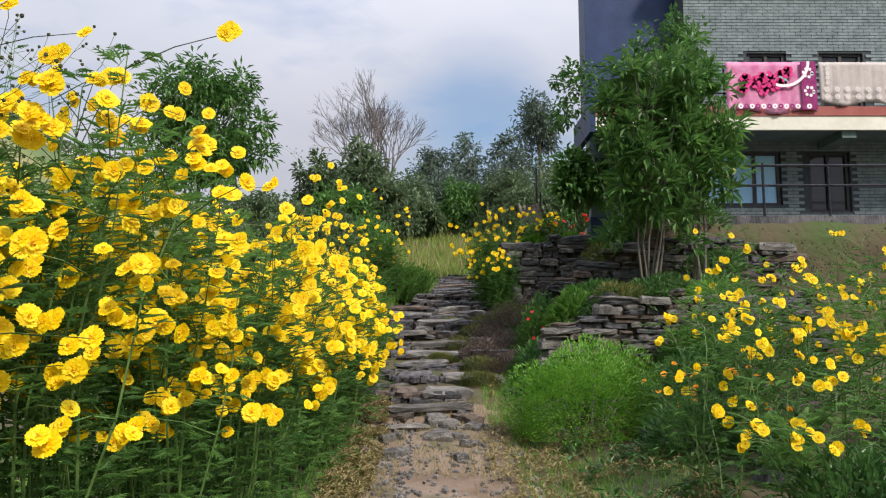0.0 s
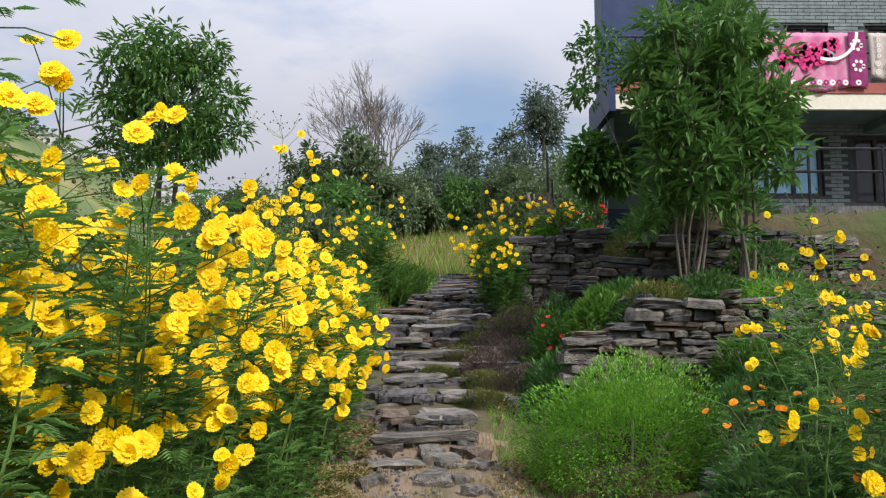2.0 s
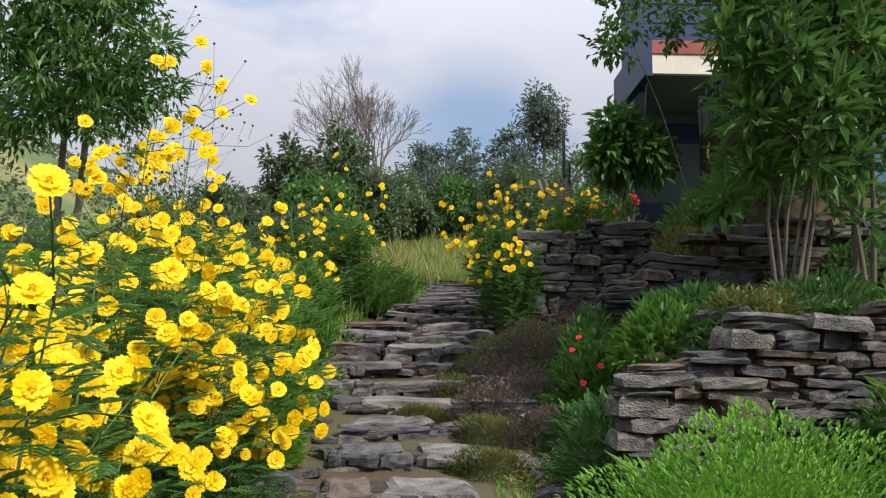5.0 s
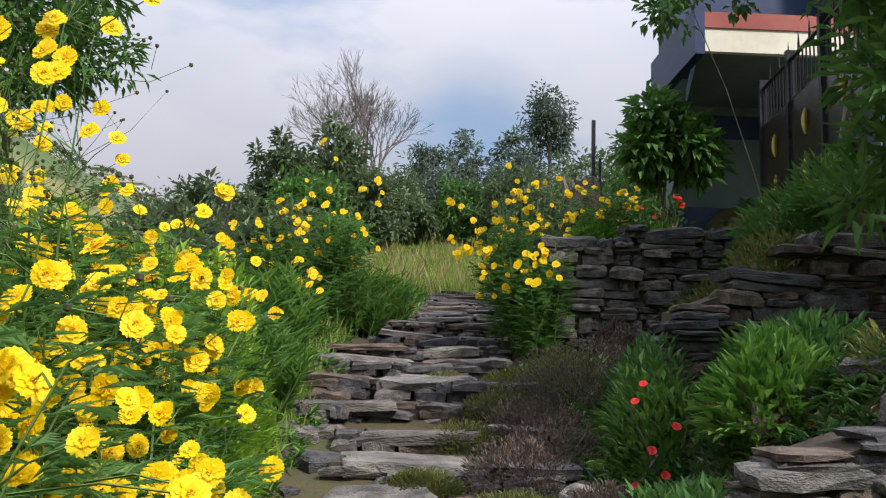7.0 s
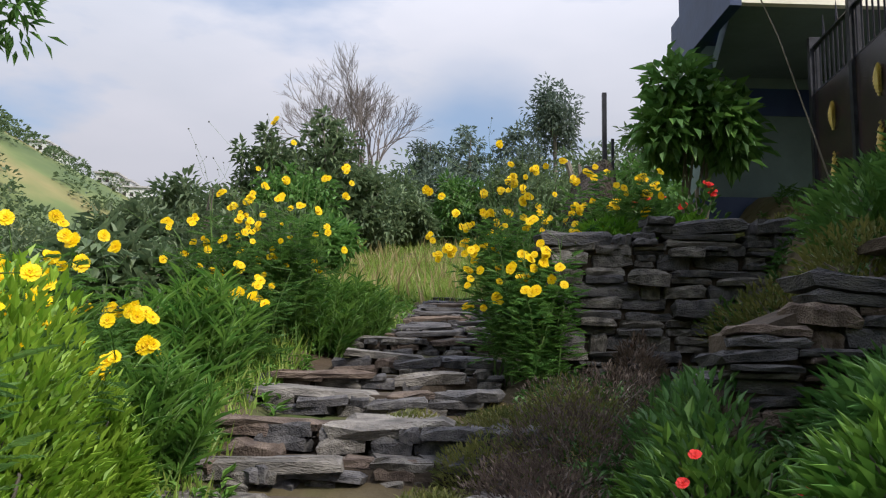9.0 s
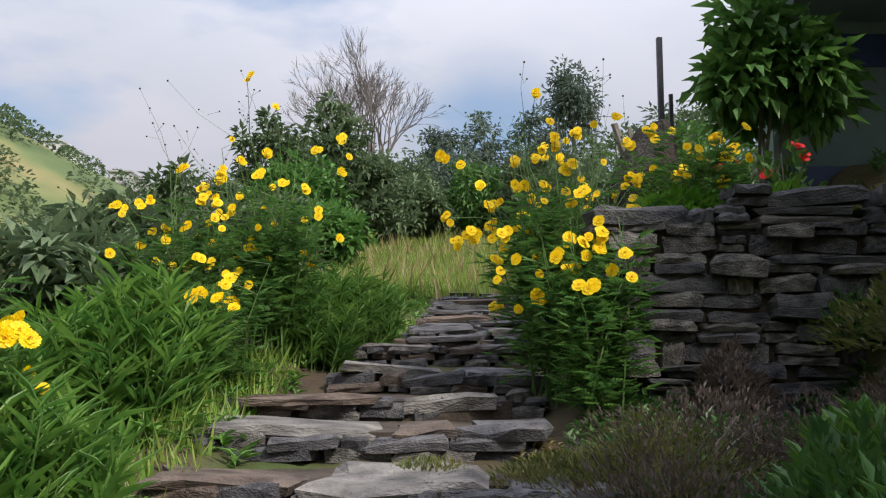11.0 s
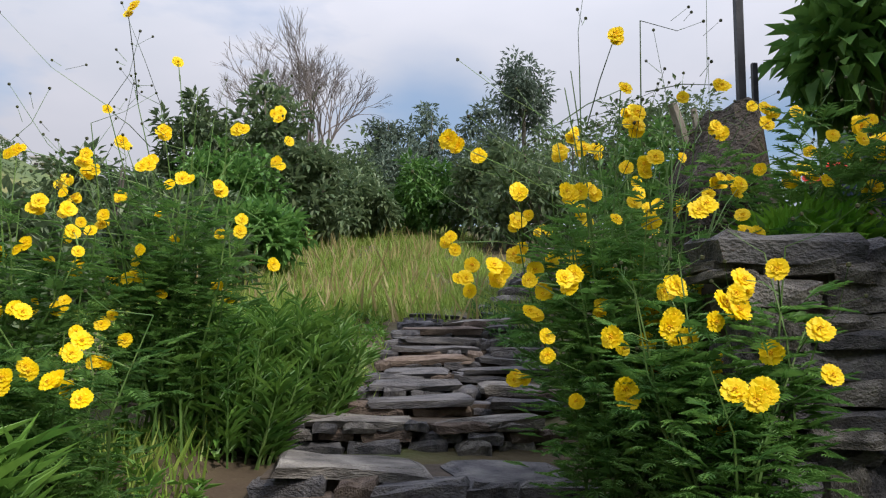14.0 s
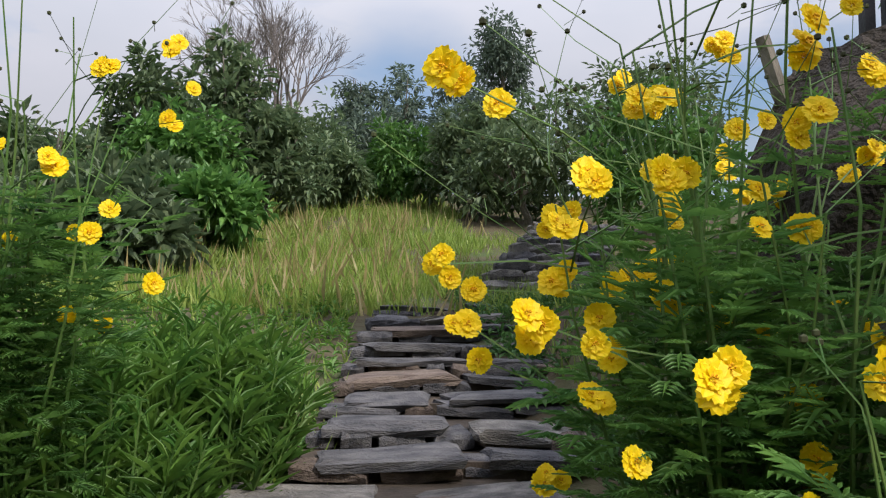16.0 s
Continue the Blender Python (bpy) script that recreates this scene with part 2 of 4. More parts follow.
# ---- mesh helpers ----
class Build:
    """Collects faces of one mesh."""

    def __init__(self, *mats):
        self.v, self.f, self.m, self.mats, self.smooth = [], [], [], list(mats), False

    def face(self, pts, k=0):
        i = len(self.v)
        self.v.extend(pts)
        self.f.append(tuple(range(i, i + len(pts))))
        self.m.append(k)

    def leaf(self, p, d, up, length, width, k=0, fold=0.25):
        """A leaf of four triangles, folded along its midrib, drooping at the tip."""
        d = d.normalized()
        s = d.cross(up)
        s = s.normalized() if s.length > 1e-4 else Vector((1, 0, 0))
        n = s.cross(d)
        mid, tip = p + d * length * 0.45, p + d * length - n * length * 0.18
        a, b = mid + s * width * 0.5 + n * width * fold, mid - s * width * 0.5 + n * width * fold
        i = len(self.v)
        self.v.extend((p, a, tip, b))
        self.f.extend(((i, i + 1, i + 2), (i, i + 2, i + 3)))
        self.m.extend((k, k))

    def tube(self, pts, r0, r1, k=0, sides=5):
        rings = []
        for j, p in enumerate(pts):
            q = pts[min(j + 1, len(pts) - 1)] - pts[max(j - 1, 0)]
            q = q.normalized() if q.length > 1e-6 else Vector((0, 0, 1))
            a = q.orthogonal().normalized()
            b = q.cross(a)
            r = r0 + (r1 - r0) * j / (len(pts) - 1)
            i = len(self.v)
            self.v.extend(p + (a * math.cos(2 * math.pi * h / sides) + b * math.sin(2 * math.pi * h / sides)) * r for h in range(sides))
            rings.append(i)
        for i, j in zip(rings, rings[1:]):
            for h in range(sides):
                g = (h + 1) % sides
                self.f.append((i + h, i + g, j + g, j + h))
                self.m.append(k)
        self.f.append(tuple(rings[-1] + h for h in range(sides)))
        self.m.append(k)

    def box(self, x0, y0, z0, x1, y1, z1, k=0):
        i = len(self.v)
        self.v.extend(Vector(c) for c in ((x0, y0, z0), (x1, y0, z0), (x1, y1, z0), (x0, y1, z0), (x0, y0, z1), (x1, y0, z1), (x1, y1, z1), (x0, y1, z1)))
        for q in ((3, 2, 1, 0), (4, 5, 6, 7), (0, 1, 5, 4), (1, 2, 6, 5), (2, 3, 7, 6), (3, 0, 4, 7)):
            self.f.append(tuple(i + h for h in q))
            self.m.append(k)

    def ball(self, c, r, k=0, sides=6, rings=4):
        i = len(self.v)
        for a in range(rings + 1):
            th = math.pi * a / rings
            for h in range(sides):
                ph = 2 * math.pi * h / sides
                self.v.append(c + Vector((math.sin(th) * math.cos(ph), math.sin(th) * math.sin(ph), math.cos(th))) * r)
        for a in range(rings):
            for h in range(sides):
                g = (h + 1) % sides
                self.f.append((i + a * sides + h, i + (a + 1) * sides + h, i + (a + 1) * sides + g, i + a * sides + g))
                self.m.append(k)

    def mesh(self, name):
        me = bpy.data.meshes.new(name)
        me.from_pydata([tuple(p) for p in self.v], [], self.f)
        for m in self.mats:
            me.materials.append(m)
        me.polygons.foreach_set("material_index", self.m)
        if self.smooth:
            me.polygons.foreach_set("use_smooth", [True] * len(self.f))
        me.update()
        return me

    def done(self, name, parent=None):
        ob = new(name, self.mesh(name))
        ob.parent = parent
        return ob


def rnd_dir(zmin=-1.0, zmax=1.0):
    z, a = U(zmin, zmax), U(0, 2 * math.pi)
    r = math.sqrt(max(0, 1 - z * z))
    return Vector((r * math.cos(a), r * math.sin(a), z))


def empty(name, x, y, z, label, category, group="", kind=""):
    ob = new(name)
    ob.empty_display_size = 0.1
    ob.location = (x, y, z)
    return tagged(ob, label, category, group, kind)


# ---- the ground ----
PROFILE = [(-2000, -60), (-60, -6), (-10, -0.7), (0, -0.02), (5, 0.22), (8, 0.46), (9, 0.58), (10, 0.92), (12, 1.36), (13.1, 1.62), (14.3, 2.0), (16.1, 2.28), (17, 2.48), (17.4, 2.54), (20, 3.02), (22, 3.34), (25, 3.75), (32, 5.3), (45, 8.0), (60, 10.5), (90, 13), (300, 20), (2500, 60)]
STEPS = [(8.95, 0.62), (9.55, 0.82), (9.95, 0.99), (10.7, 1.13), (11.35, 1.27), (12.0, 1.43), (12.6, 1.58), (13.1, 1.76), (13.6, 1.93), (14.3, 2.10), (15.05, 2.23), (16.1, 2.38), (16.9, 2.58), (17.4, 2.66), (17.9, 2.75), (18.4, 2.83), (18.9, 2.92), (19.4, 3.02), (19.9, 3.12), (20.5, 3.22), (21.2, 3.32), (22.0, 3.43)]


def along(y):
    for (a, za), (b, zb) in zip(PROFILE, PROFILE[1:]):
        if y <= b:
            return za + (zb - za) * (y - a) / (b - a)
    return PROFILE[-1][1]


def ramp(v, a, b):
    t = min(1, max(0, (v - a) / (b - a)))
    return t * t * (3 - 2 * t)


def height(x, y):
    z = along(y)
    # terraces to the right, held by dry stone walls
    terrace = max(0.0, 2.05 - z) * ramp(y, 9.75, 10.25) * ramp(x, 1.35, 2.2) * (1 - ramp(y, 12.2, 12.6))
    terrace = max(terrace, max(0.0, 3.0 - z) * ramp(y, 12.2, 12.5) * ramp(x, 1.9, 3.0) * (1 - ramp(y, 12.9, 13.7)))
    terrace = max(terrace, max(0.0, 3.4 - z) * ramp(y, 15.1, 15.35) * ramp(x, 1.45, 1.7) * (1 - ramp(y, 22, 26)))
    terrace = max(terrace, max(0.0, 4.3 - z) * ramp(y, 14.5, 17.5) * ramp(x, 3.0, 4.2) * (1 - ramp(y, 24, 32)))
    terrace = max(terrace, max(0.0, 3.4 - z) * ramp(y, 12.3, 12.6) * ramp(x, 2.7, 3.4) * (1 - ramp(y, 24, 32)))
    z += terrace
    z -= 0.1 * ramp(y, 8.9, 9.4) * (1 - ramp(y, 21.5, 22.5)) * ramp(x, -1.0, -0.7) * (1 - ramp(x, 1.0, 1.3))
    z += 0.5 * ramp(x, 1.2, 3.5) * ramp(y, 3, 9) * (1 - ramp(y, 9.6, 9.8))
    # the valley to the left, with the far hillside beyond it
    out = -x - 2.6 - 0.25 * max(0, y - 20)
    if out > 0:
        drop = min(45.0, 0.32 * out)
        z -= drop
        a = min(48.0, max(2.0, math.degrees(math.atan2(-x, y)))) if y > 0 else 48.0
        r = math.hypot(x, y)
        if r > 90:
            ridge = (47 + (a - 15.6) * 2.7) * ramp(r, 110, 330) + 4 * noise.noise(Vector((x * 0.02, y * 0.02, 1)))
            z = z * (1 - ramp(r, 90, 180)) + ridge * ramp(r, 90, 180)
    if math.hypot(x, y - 8) < 40:
        z += 0.05 * noise.noise(Vector((x * 1.3, y * 1.3, 0))) + 0.02 * noise.noise(Vector((x * 6, y * 6, 3)))
    return z


def spread(a, b, step, far, grow):
    vals, p, s = [], b, step
    n = int(round((b - a) / step))
    vals = [a + (b - a) * i / n for i in range(n + 1)]
    while p < far:
        s *= grow
        p += s
        vals.append(p)
    p, s = a, step
    while p > -far:
        s *= grow
        p -= s
        vals.insert(0, p)
    return vals


def ground():
    xs, ys = spread(-4, 6, 0.125, 2400, 1.16), spread(-1, 24, 0.125, 2400, 1.16)
    b = Build(M_GROUND, M_PATH, M_HILL)
    b.smooth = True
    b.v = [Vector((x, y, height(x, y))) for y in ys for x in xs]
    w = len(xs)
    for j in range(len(ys) - 1):
        for i in range(w - 1):
            x, y = (xs[i] + xs[i + 1]) / 2, (ys[j] + ys[j + 1]) / 2
            edge = 0.28 * noise.noise(Vector((x * 1.7, y * 1.7, 5)))
            k = 2 if math.hypot(x, y) > 70 else 1 if -0.85 + edge < x < 0.95 + edge - 0.25 * ramp(y, 3, 7) and y < 9.9 else 0
            b.f.append((j * w + i, j * w + i + 1, (j + 1) * w + i + 1, (j + 1) * w + i))
            b.m.append(k)
    tagged(b.done("ground"), "sloping earth ground with a trodden path and grass", "ground", kind="structure")


ground()


# ---- plants ----
def flower_mesh(name, petals, centre):
    """A semi-double flower: two whorls of notched petals round a small disc."""
    b = Build(petals, centre)
    for whorl, (n, r, tilt, w) in enumerate(((8, 1.0, 0.1, 0.86), (6, 0.52, 0.3, 0.52))):
        for i in range(n):
            a = 2 * math.pi * i / n + whorl * 0.4 + U(-0.12, 0.12)
            d, s = Vector((math.cos(a), math.sin(a), 0)), Vector((-math.sin(a), math.cos(a), 0))
            rr, tl = r * U(0.9, 1.06), tilt + U(-0.08, 0.14)

            def at(f, g, lift=0.0):
                return d * rr * f + s * w * g + Vector((0, 0, rr * tl * f * (1.35 - 0.45 * f) + 0.05 * whorl + lift))

            tips = [at(0.93, 0.42, U(-0.1, 0.04)), at(0.92, 0.2), at(1.02, 0.08, U(-0.06, 0.05)), at(0.93, -0.1), at(0.97, -0.34, U(-0.1, 0.04))]
            mid = at(0.55, 0.0, -0.05)
            b.face([at(0.04, 0), at(0.5, 0.47, 0.03), tips[0], tips[1], tips[2], mid], 0)
            b.face([at(0.04, 0), mid, tips[2], tips[3], tips[4], at(0.5, -0.47, 0.03)], 0)
    for i in range(9):
        p = rnd_dir(0.2, 1) * 0.2
        b.ball(p + Vector((0, 0, 0.12)), 0.075, 1, 4, 2)
    return b.mesh(name)


FLOWERS = [flower_mesh("flower", M_PETAL, M_CENTRE) for _ in range(5)]
MARIGOLDS = [flower_mesh("flower", M_ORANGE, M_CENTRE) for _ in range(2)]


def fern_leaf(b, p, d, length, k):
    """A pinnate, finely cut leaf."""
    d = d.normalized()
    s = d.cross(Vector((0, 0, 1)))
    s = s.normalized() if s.length > 1e-3 else Vector((1, 0, 0))
    n = s.cross(d)
    b.leaf(p, d, Vector((0, 0, 1)), length, length * 0.1, k)
    for i in range(4):
        q = p + d * length * (0.25 + 0.18 * i) - n * length * 0.04 * i
        w = length * (0.5 - 0.08 * i)
        for sg in (1, -1):
            b.leaf(q, s * sg + d * 0.75, n, w, w * 0.23, k)


def cosmos(x, y, h, r, n_leaf, n_flower, lean=(0, 0), low=0.02, seeds=6, fsize=0.037, spray=0.3, top=0.5, more=0, leaf_top=1.0, face=(0.3, -0.75), label="tall leafy bush covered in yellow double flowers", group="yellow flower bushes"):
    """Branched stems, cut leaves and double flowers on thin stalks."""
    z = height(x, y)
    root = empty("flower_bush", x, y, z, label, "flowering plant", group)
    st, lf = Build(M_STEM, M_BUD), Build(M_FERN)
    tips = []
    lean = Vector((lean[0], lean[1], 0))
    for i in range(max(5, int(n_leaf / 60))):
        a, k = U(0, 6.28), math.sqrt(U(0, 1))
        end = Vector((math.cos(a) * r * k, math.sin(a) * r * k, h * U(0.65, 1.0) * (1 - 0.25 * k))) + lean * U(0.6, 1)
        start = Vector((U(-0.3, 0.3) * r, U(-0.3, 0.3) * r, -0.05))
        mid = start.lerp(end, 0.5) + Vector((U(-.12, .12), U(-.12, .12), 0.05 * h))
        st.tube([start, start.lerp(mid, 0.5) + rnd_dir() * 0.03, mid, mid.lerp(end, 0.5) + rnd_dir() * 0.04, end], 0.008, 0.0025, 0, 4)
        tips.append((start, mid, end))
    for i in range(int(n_leaf * 1.25)):
        s, m, e = random.choice(tips)
        t = U(low, leaf_top) ** 0.8
        p = (s.lerp(m, t * 2) if t < 0.5 else m.lerp(e, t * 2 - 1))
        o = rnd_dir(-0.2, 0.5)
        p = p + Vector((o.x, o.y, o.z * 0.5)) * r * U(0.05, 0.55) * (1 - 0.5 * t)
        p.z = max(p.z, 0.03)
        fern_leaf(lf, p, o + Vector((0, 0, U(-0.1, 0.5))), U(0.07, 0.14), 0)
    extra = Build(M_PETAL, M_CENTRE)
    for i in range(n_flower + more):
        s, m, e = random.choice(tips)
        t = U(top, 1.0)
        p = (s.lerp(m, t * 2) if t < 0.5 else m.lerp(e, t * 2 - 1))
        o = rnd_dir(-0.1, 0.8)
        q = p + Vector((o.x, o.y, abs(o.z) * 0.9)) * U(0.4, 1.0) * spray + Vector((face[0], face[1], 0)) * U(0, 0.3)
        st.tube([p, p.lerp(q, 0.5) + Vector((0, 0, 0.02)), q], 0.0035, 0.002, 0, 3)
        for c in range(random.choice((1, 1, 2, 3))):
            spot = q + Vector((U(-1, 1), U(-1, 1), U(-0.8, 0.8))) * (0.045 if c else 0)
            aim = Vector((U(-0.6, 0.6) + face[0] * 0.5, U(-0.6, 0.2) + face[1], U(-0.05, 0.75)))
            turn, k = aim.to_track_quat("Z", "Y"), fsize * U(0.75, 1.15)
            me = random.choice(FLOWERS)
            if i >= n_flower:
                w = len(extra.v)
                extra.v.extend(spot + turn @ (v.co * k) for v in me.vertices)
                for g in me.polygons:
                    extra.f.append(tuple(w + h_ for h_ in g.vertices))
                    extra.m.append(g.material_index)
                continue
            f = new("flower", me)
            f.parent = root
            f.location, f.rotation_mode, f.rotation_quaternion, f.scale = spot, "QUATERNION", turn, (k, k, k)
    for i in range(seeds):
        s, m, e = random.choice(tips)
        q = e + rnd_dir(0.2, 1) * spray * U(0.5, 1.3)
        st.tube([e, e.lerp(q, 0.5) + Vector((U(-.04, .04), U(-.04, .04), -0.03)), q], 0.002, 0.0012, 0, 3)
        st.ball(q, 0.009, 1, 5, 3)
        for c in range(2):
            w = e.lerp(q, U(0.4, 0.7))
            v = w + rnd_dir(0.1, 0.9) * U(0.05, 0.12)
            st.tube([w, v], 0.0014, 0.001, 0, 3)
            st.ball(v, 0.008, 1, 5, 3)
    if more:
        tagged(extra.done("flowers", root), kind="stuff")
    st.done("stem", root)
    lf.done("foliage", root)


def shrub(name, x, y, z, rx, ry, h, n, length, width, leaf, label, category, group="", up=0.5, flowers=0, flower=None, fsize=0.03, shell=0.45, stem=True):
    """A rounded shrub: thin branches and many single leaves with an uneven outline."""
    root = empty(name, x, y, z, label, category, group)
    b, st = Build(leaf), Build(M_BARK)
    lob = [rnd_dir(-0.1, 1) for _ in range(9)]
    for i in range(n):
        o = rnd_dir(-0.15, 1)
        bulge = 0.78 + 0.28 * max(0, max(o.dot(q) for q in lob)) ** 6
        k = (shell + (1 - shell) * U(0, 1) ** 0.5) * bulge
        p = Vector((o.x * rx * k, o.y * ry * k, max(0.02, (0.12 + 0.88 * o.z) * h * k)))
        b.leaf(p, o + rnd_dir() * 0.6 + Vector((0, 0, up)), Vector((0, 0, 1)), length * U(0.6, 1.2), width * U(0.7, 1.2))
    for i in range(7 if stem else 0):
        o = rnd_dir(0.2, 0.9)
        st.tube([Vector((o.x * 0.1, o.y * 0.1, -0.08)), Vector((o.x * rx * 0.4, o.y * ry * 0.4, h * 0.4)), Vector((o.x * rx * 0.8, o.y * ry * 0.8, h * max(0.3, o.z) * 0.9))], 0.014, 0.004)
    for i in range(flowers):
        o = rnd_dir(0.0, 0.9)
        o.y = -abs(o.y)
        f = new("flower", random.choice(flower))
        f.parent = root
        f.location = (o.x * rx * 0.98, o.y * ry * 0.98, (0.12 + 0.88 * o.z) * h)
        f.rotation_mode = "QUATERNION"
        f.rotation_quaternion = (o + Vector((0, -0.4, 0.3))).to_track_quat("Z", "Y")
        f.scale = (fsize, fsize, fsize)
    if stem:
        st.done("branch", root)
    b.done("foliage", root)
    return root


def blades(name, x, y, z, r, n, length, width, leaf, label, category, lean=0.5):
    """A tuft of long narrow leaves on canes."""
    root = empty(name, x, y, z, label, category, "long-leaved clumps")
    b, st = Build(leaf), Build(M_STEM)
    for i in range(max(6, n // 26)):
        a, k = U(0, 6.28), math.sqrt(U(0, 1)) * r
        s = Vector((math.cos(a) * k * 0.55, math.sin(a) * k * 0.55, -0.05))
        e = Vector((math.cos(a) * k, math.sin(a) * k, length * U(2.2, 4.0) * (1 - 0.4 * k / r)))
        st.tube([s, s.lerp(e, 0.5), e], 0.008, 0.003, 0, 4)
        for j in range(26):
            t = U(0.12, 1.0)
            o = rnd_dir(0.0, 0.8)
            b.leaf(s.lerp(e, t), o + Vector((0, 0, lean)), Vector((0, 0, 1)), length * U(0.6, 1.1), width * U(0.7, 1.2), 0, 0.15)
    st.done("stem", root)
    b.done("foliage", root)


def limbs(b, p, d, length, r, depth, spreadk, tips, kids=(2, 3), k=0, up=0.15):
    q = p + d * length
    mid = p + d * length * 0.5 + rnd_dir() * length * 0.06
    b.tube([p, mid, q], max(r, 0.008), max(0.006, r * 0.66), k, 6 if r > 0.05 else 4 if r > 0.012 else 3)
    if depth == 0:
        tips.append(q)
        return
    for i in range(random.randint(*kids)):
        nd = (d + rnd_dir() * spreadk + Vector((0, 0, up))).normalized()
        limbs(b, p.lerp(q, U(0.65, 1.0) if i else 1.0), nd, length * U(0.62, 0.84), r * 0.62, depth - 1, spreadk, tips, kids, k, up)
    if depth <= 2:
        tips.append(q)


def tree(x, y, z, trunk, crown, n, leaf, ll, lw, label, group="", clump=0.28, lean=(0, 0), name="tree", trunks=1, tr=0.05, droop=-0.1):
    """Trunk with limbs; leaves gathered in clumps on limb ends within the crown. crown: cx, cy, cz above the base, rx, ry, rz."""
    root = empty(name, x, y, z, label, "tree", group)
    w, b = Build(M_BARK), Build(leaf)
    c, rad = Vector(crown[:3]), crown[3:]
    for i in range(trunks):
        s = Vector((U(-0.12, 0.12) * (trunks > 1), U(-0.1, 0.1) * (trunks > 1), -0.2))
        e = Vector((c.x + U(-.3, .3) * rad[0] * (trunks > 1), c.y, c.z - rad[2] * 0.45))
        w.tube([s, s.lerp(e, 0.33) + rnd_dir() * 0.05, s.lerp(e, 0.66) + rnd_dir() * 0.05, e], tr, tr * 0.6, 0, 7)
        base = e
        for j in range(5):
            o = rnd_dir(-0.1, 1)
            w.tube([base, base.lerp(c + Vector((o.x * rad[0], o.y * rad[1], o.z * rad[2])) * 1.0, 0.5) + rnd_dir() * 0.04, c + Vector((o.x * rad[0], o.y * rad[1], o.z * rad[2])) * 0.85], tr * 0.5, tr * 0.12, 0, 5)
    m = max(10, n // 45)
    for i in range(m):
        o = rnd_dir(-0.75, 1)
        k = U(0.25, 1) ** 0.45 * U(0.82, 1.12)
        q = c + Vector((o.x * rad[0] * k, o.y * rad[1] * k, o.z * rad[2] * k))
        cr = clump * U(0.6, 1.25)
        for j in range(45):
            u = rnd_dir()
            p = q + u * cr * U(0.2, 1)
            b.leaf(p, u + Vector((0, 0, droop)) + rnd_dir() * 0.5, Vector((0, 0, 1)), ll * U(0.6, 1.2), lw * U(0.7, 1.2))
    w.done("trunk", root)
    b.done("foliage", root)


def bare_tree(x, y, z, h, label):
    """Forked low down into rising limbs, with a broad oval crown of fine twigs."""
    root = empty("bare_tree", x, y, z, label, "tree")
    b, tips = Build(M_BARE), []
    b.tube([Vector((0, 0, -0.4)), Vector((0.06, 0, h * 0.1)), Vector((0, 0, h * 0.2))], h * 0.024, h * 0.02, 0, 8)
    for i in range(9):
        lean = (i - 4) * 0.15 + U(-.05, .05)
        d = Vector((lean, U(-0.45, 0.45), 1)).normalized()
        limbs(b, Vector((0.02 * i - 0.08, 0, h * U(0.13, 0.2))), d, h * (0.26 - 0.014 * abs(i - 4)), h * 0.011, 6, 0.52, tips, (2, 3), 0, 0.1)
    b.done("branch", root)


# hedge of flower bushes left of the path
HEDGE = [(-1.75, 2.5, 2.9), (-2.5, 3.0, 3.0), (-1.5, 3.2, 2.9), (-2.2, 3.9, 3.0), (-1.75, 4.5, 2.8), (-1.4, 4.0, 2.8), (-1.3, 4.9, 2.65), (-2.2, 5.2, 2.7), (-1.2, 5.8, 2.5), (-2.0, 6.4, 2.6), (-1.15, 6.7, 2.3), (-1.05, 7.5, 2.25), (-1.9, 7.7, 2.4), (-1.0, 8.3, 2.1), (-0.95, 9.1, 2.0), (-1.7, 9.2, 2.1), (-1.1, 9.9, 1.85), (-1.7, 10.4, 2.0), (-1.35, 10.9, 1.75), (-1.5, 12.3, 1.6), (-1.85, 13.1, 1.4), (-2.0, 11.6, 1.7)]
for hx, hy, hh in HEDGE:
    cosmos(hx, hy, hh, 0.55, 950, 20, seeds=12 if hy < 6 else 6, top=0.46 if hy < 9.5 else 0.78, fsize=0.039, spray=0.5 if hy < 5 else 0.34, face=(0.45, -0.7), more=95 if hy < 9.5 else 14)
# tall thin stalks standing over the hedge
for hx, hy, hh in ((-1.2, 8.9, 2.8), (-1.4, 9.4, 3.1), (-1.6, 9.9, 3.0), (-1.85, 10.4, 2.7), (-2.0, 2.9, 3.3), (-1.75, 3.6, 3.3)):
    cosmos(hx, hy, hh, 0.3, 260, 6, seeds=26, top=0.82, fsize=0.04, spray=0.42, leaf_top=0.7, face=(0.3, -0.8), more=12)
# the two by the steps, and one further up
cosmos(1.08, 15.55, 2.45, 0.55, 1600, 60, seeds=26, fsize=0.037, spray=0.55, low=0.08, leaf_top=0.6, top=0.35, face=(-0.2, -0.9))
cosmos(1.25, 14.8, 1.45, 0.38, 1000, 16, seeds=8, fsize=0.041, spray=0.36, low=0.08, leaf_top=0.8, face=(-0.2, -0.9))
cosmos(1.45, 16.4, 2.4, 0.5, 900, 22, seeds=18, fsize=0.037, spray=0.6, low=0.05, leaf_top=0.75, face=(-0.2, -0.9))
cosmos(-1.1, 16.7, 2.35, 0.6, 1500, 40, seeds=26, fsize=0.037, spray=0.55, low=0.1, leaf_top=0.58, top=0.35, face=(0.2, -0.9))
cosmos(-1.75, 16.2, 1.9, 0.5, 900, 22, seeds=14, fsize=0.037, spray=0.5, low=0.08, leaf_top=0.8, face=(0.2, -0.9))
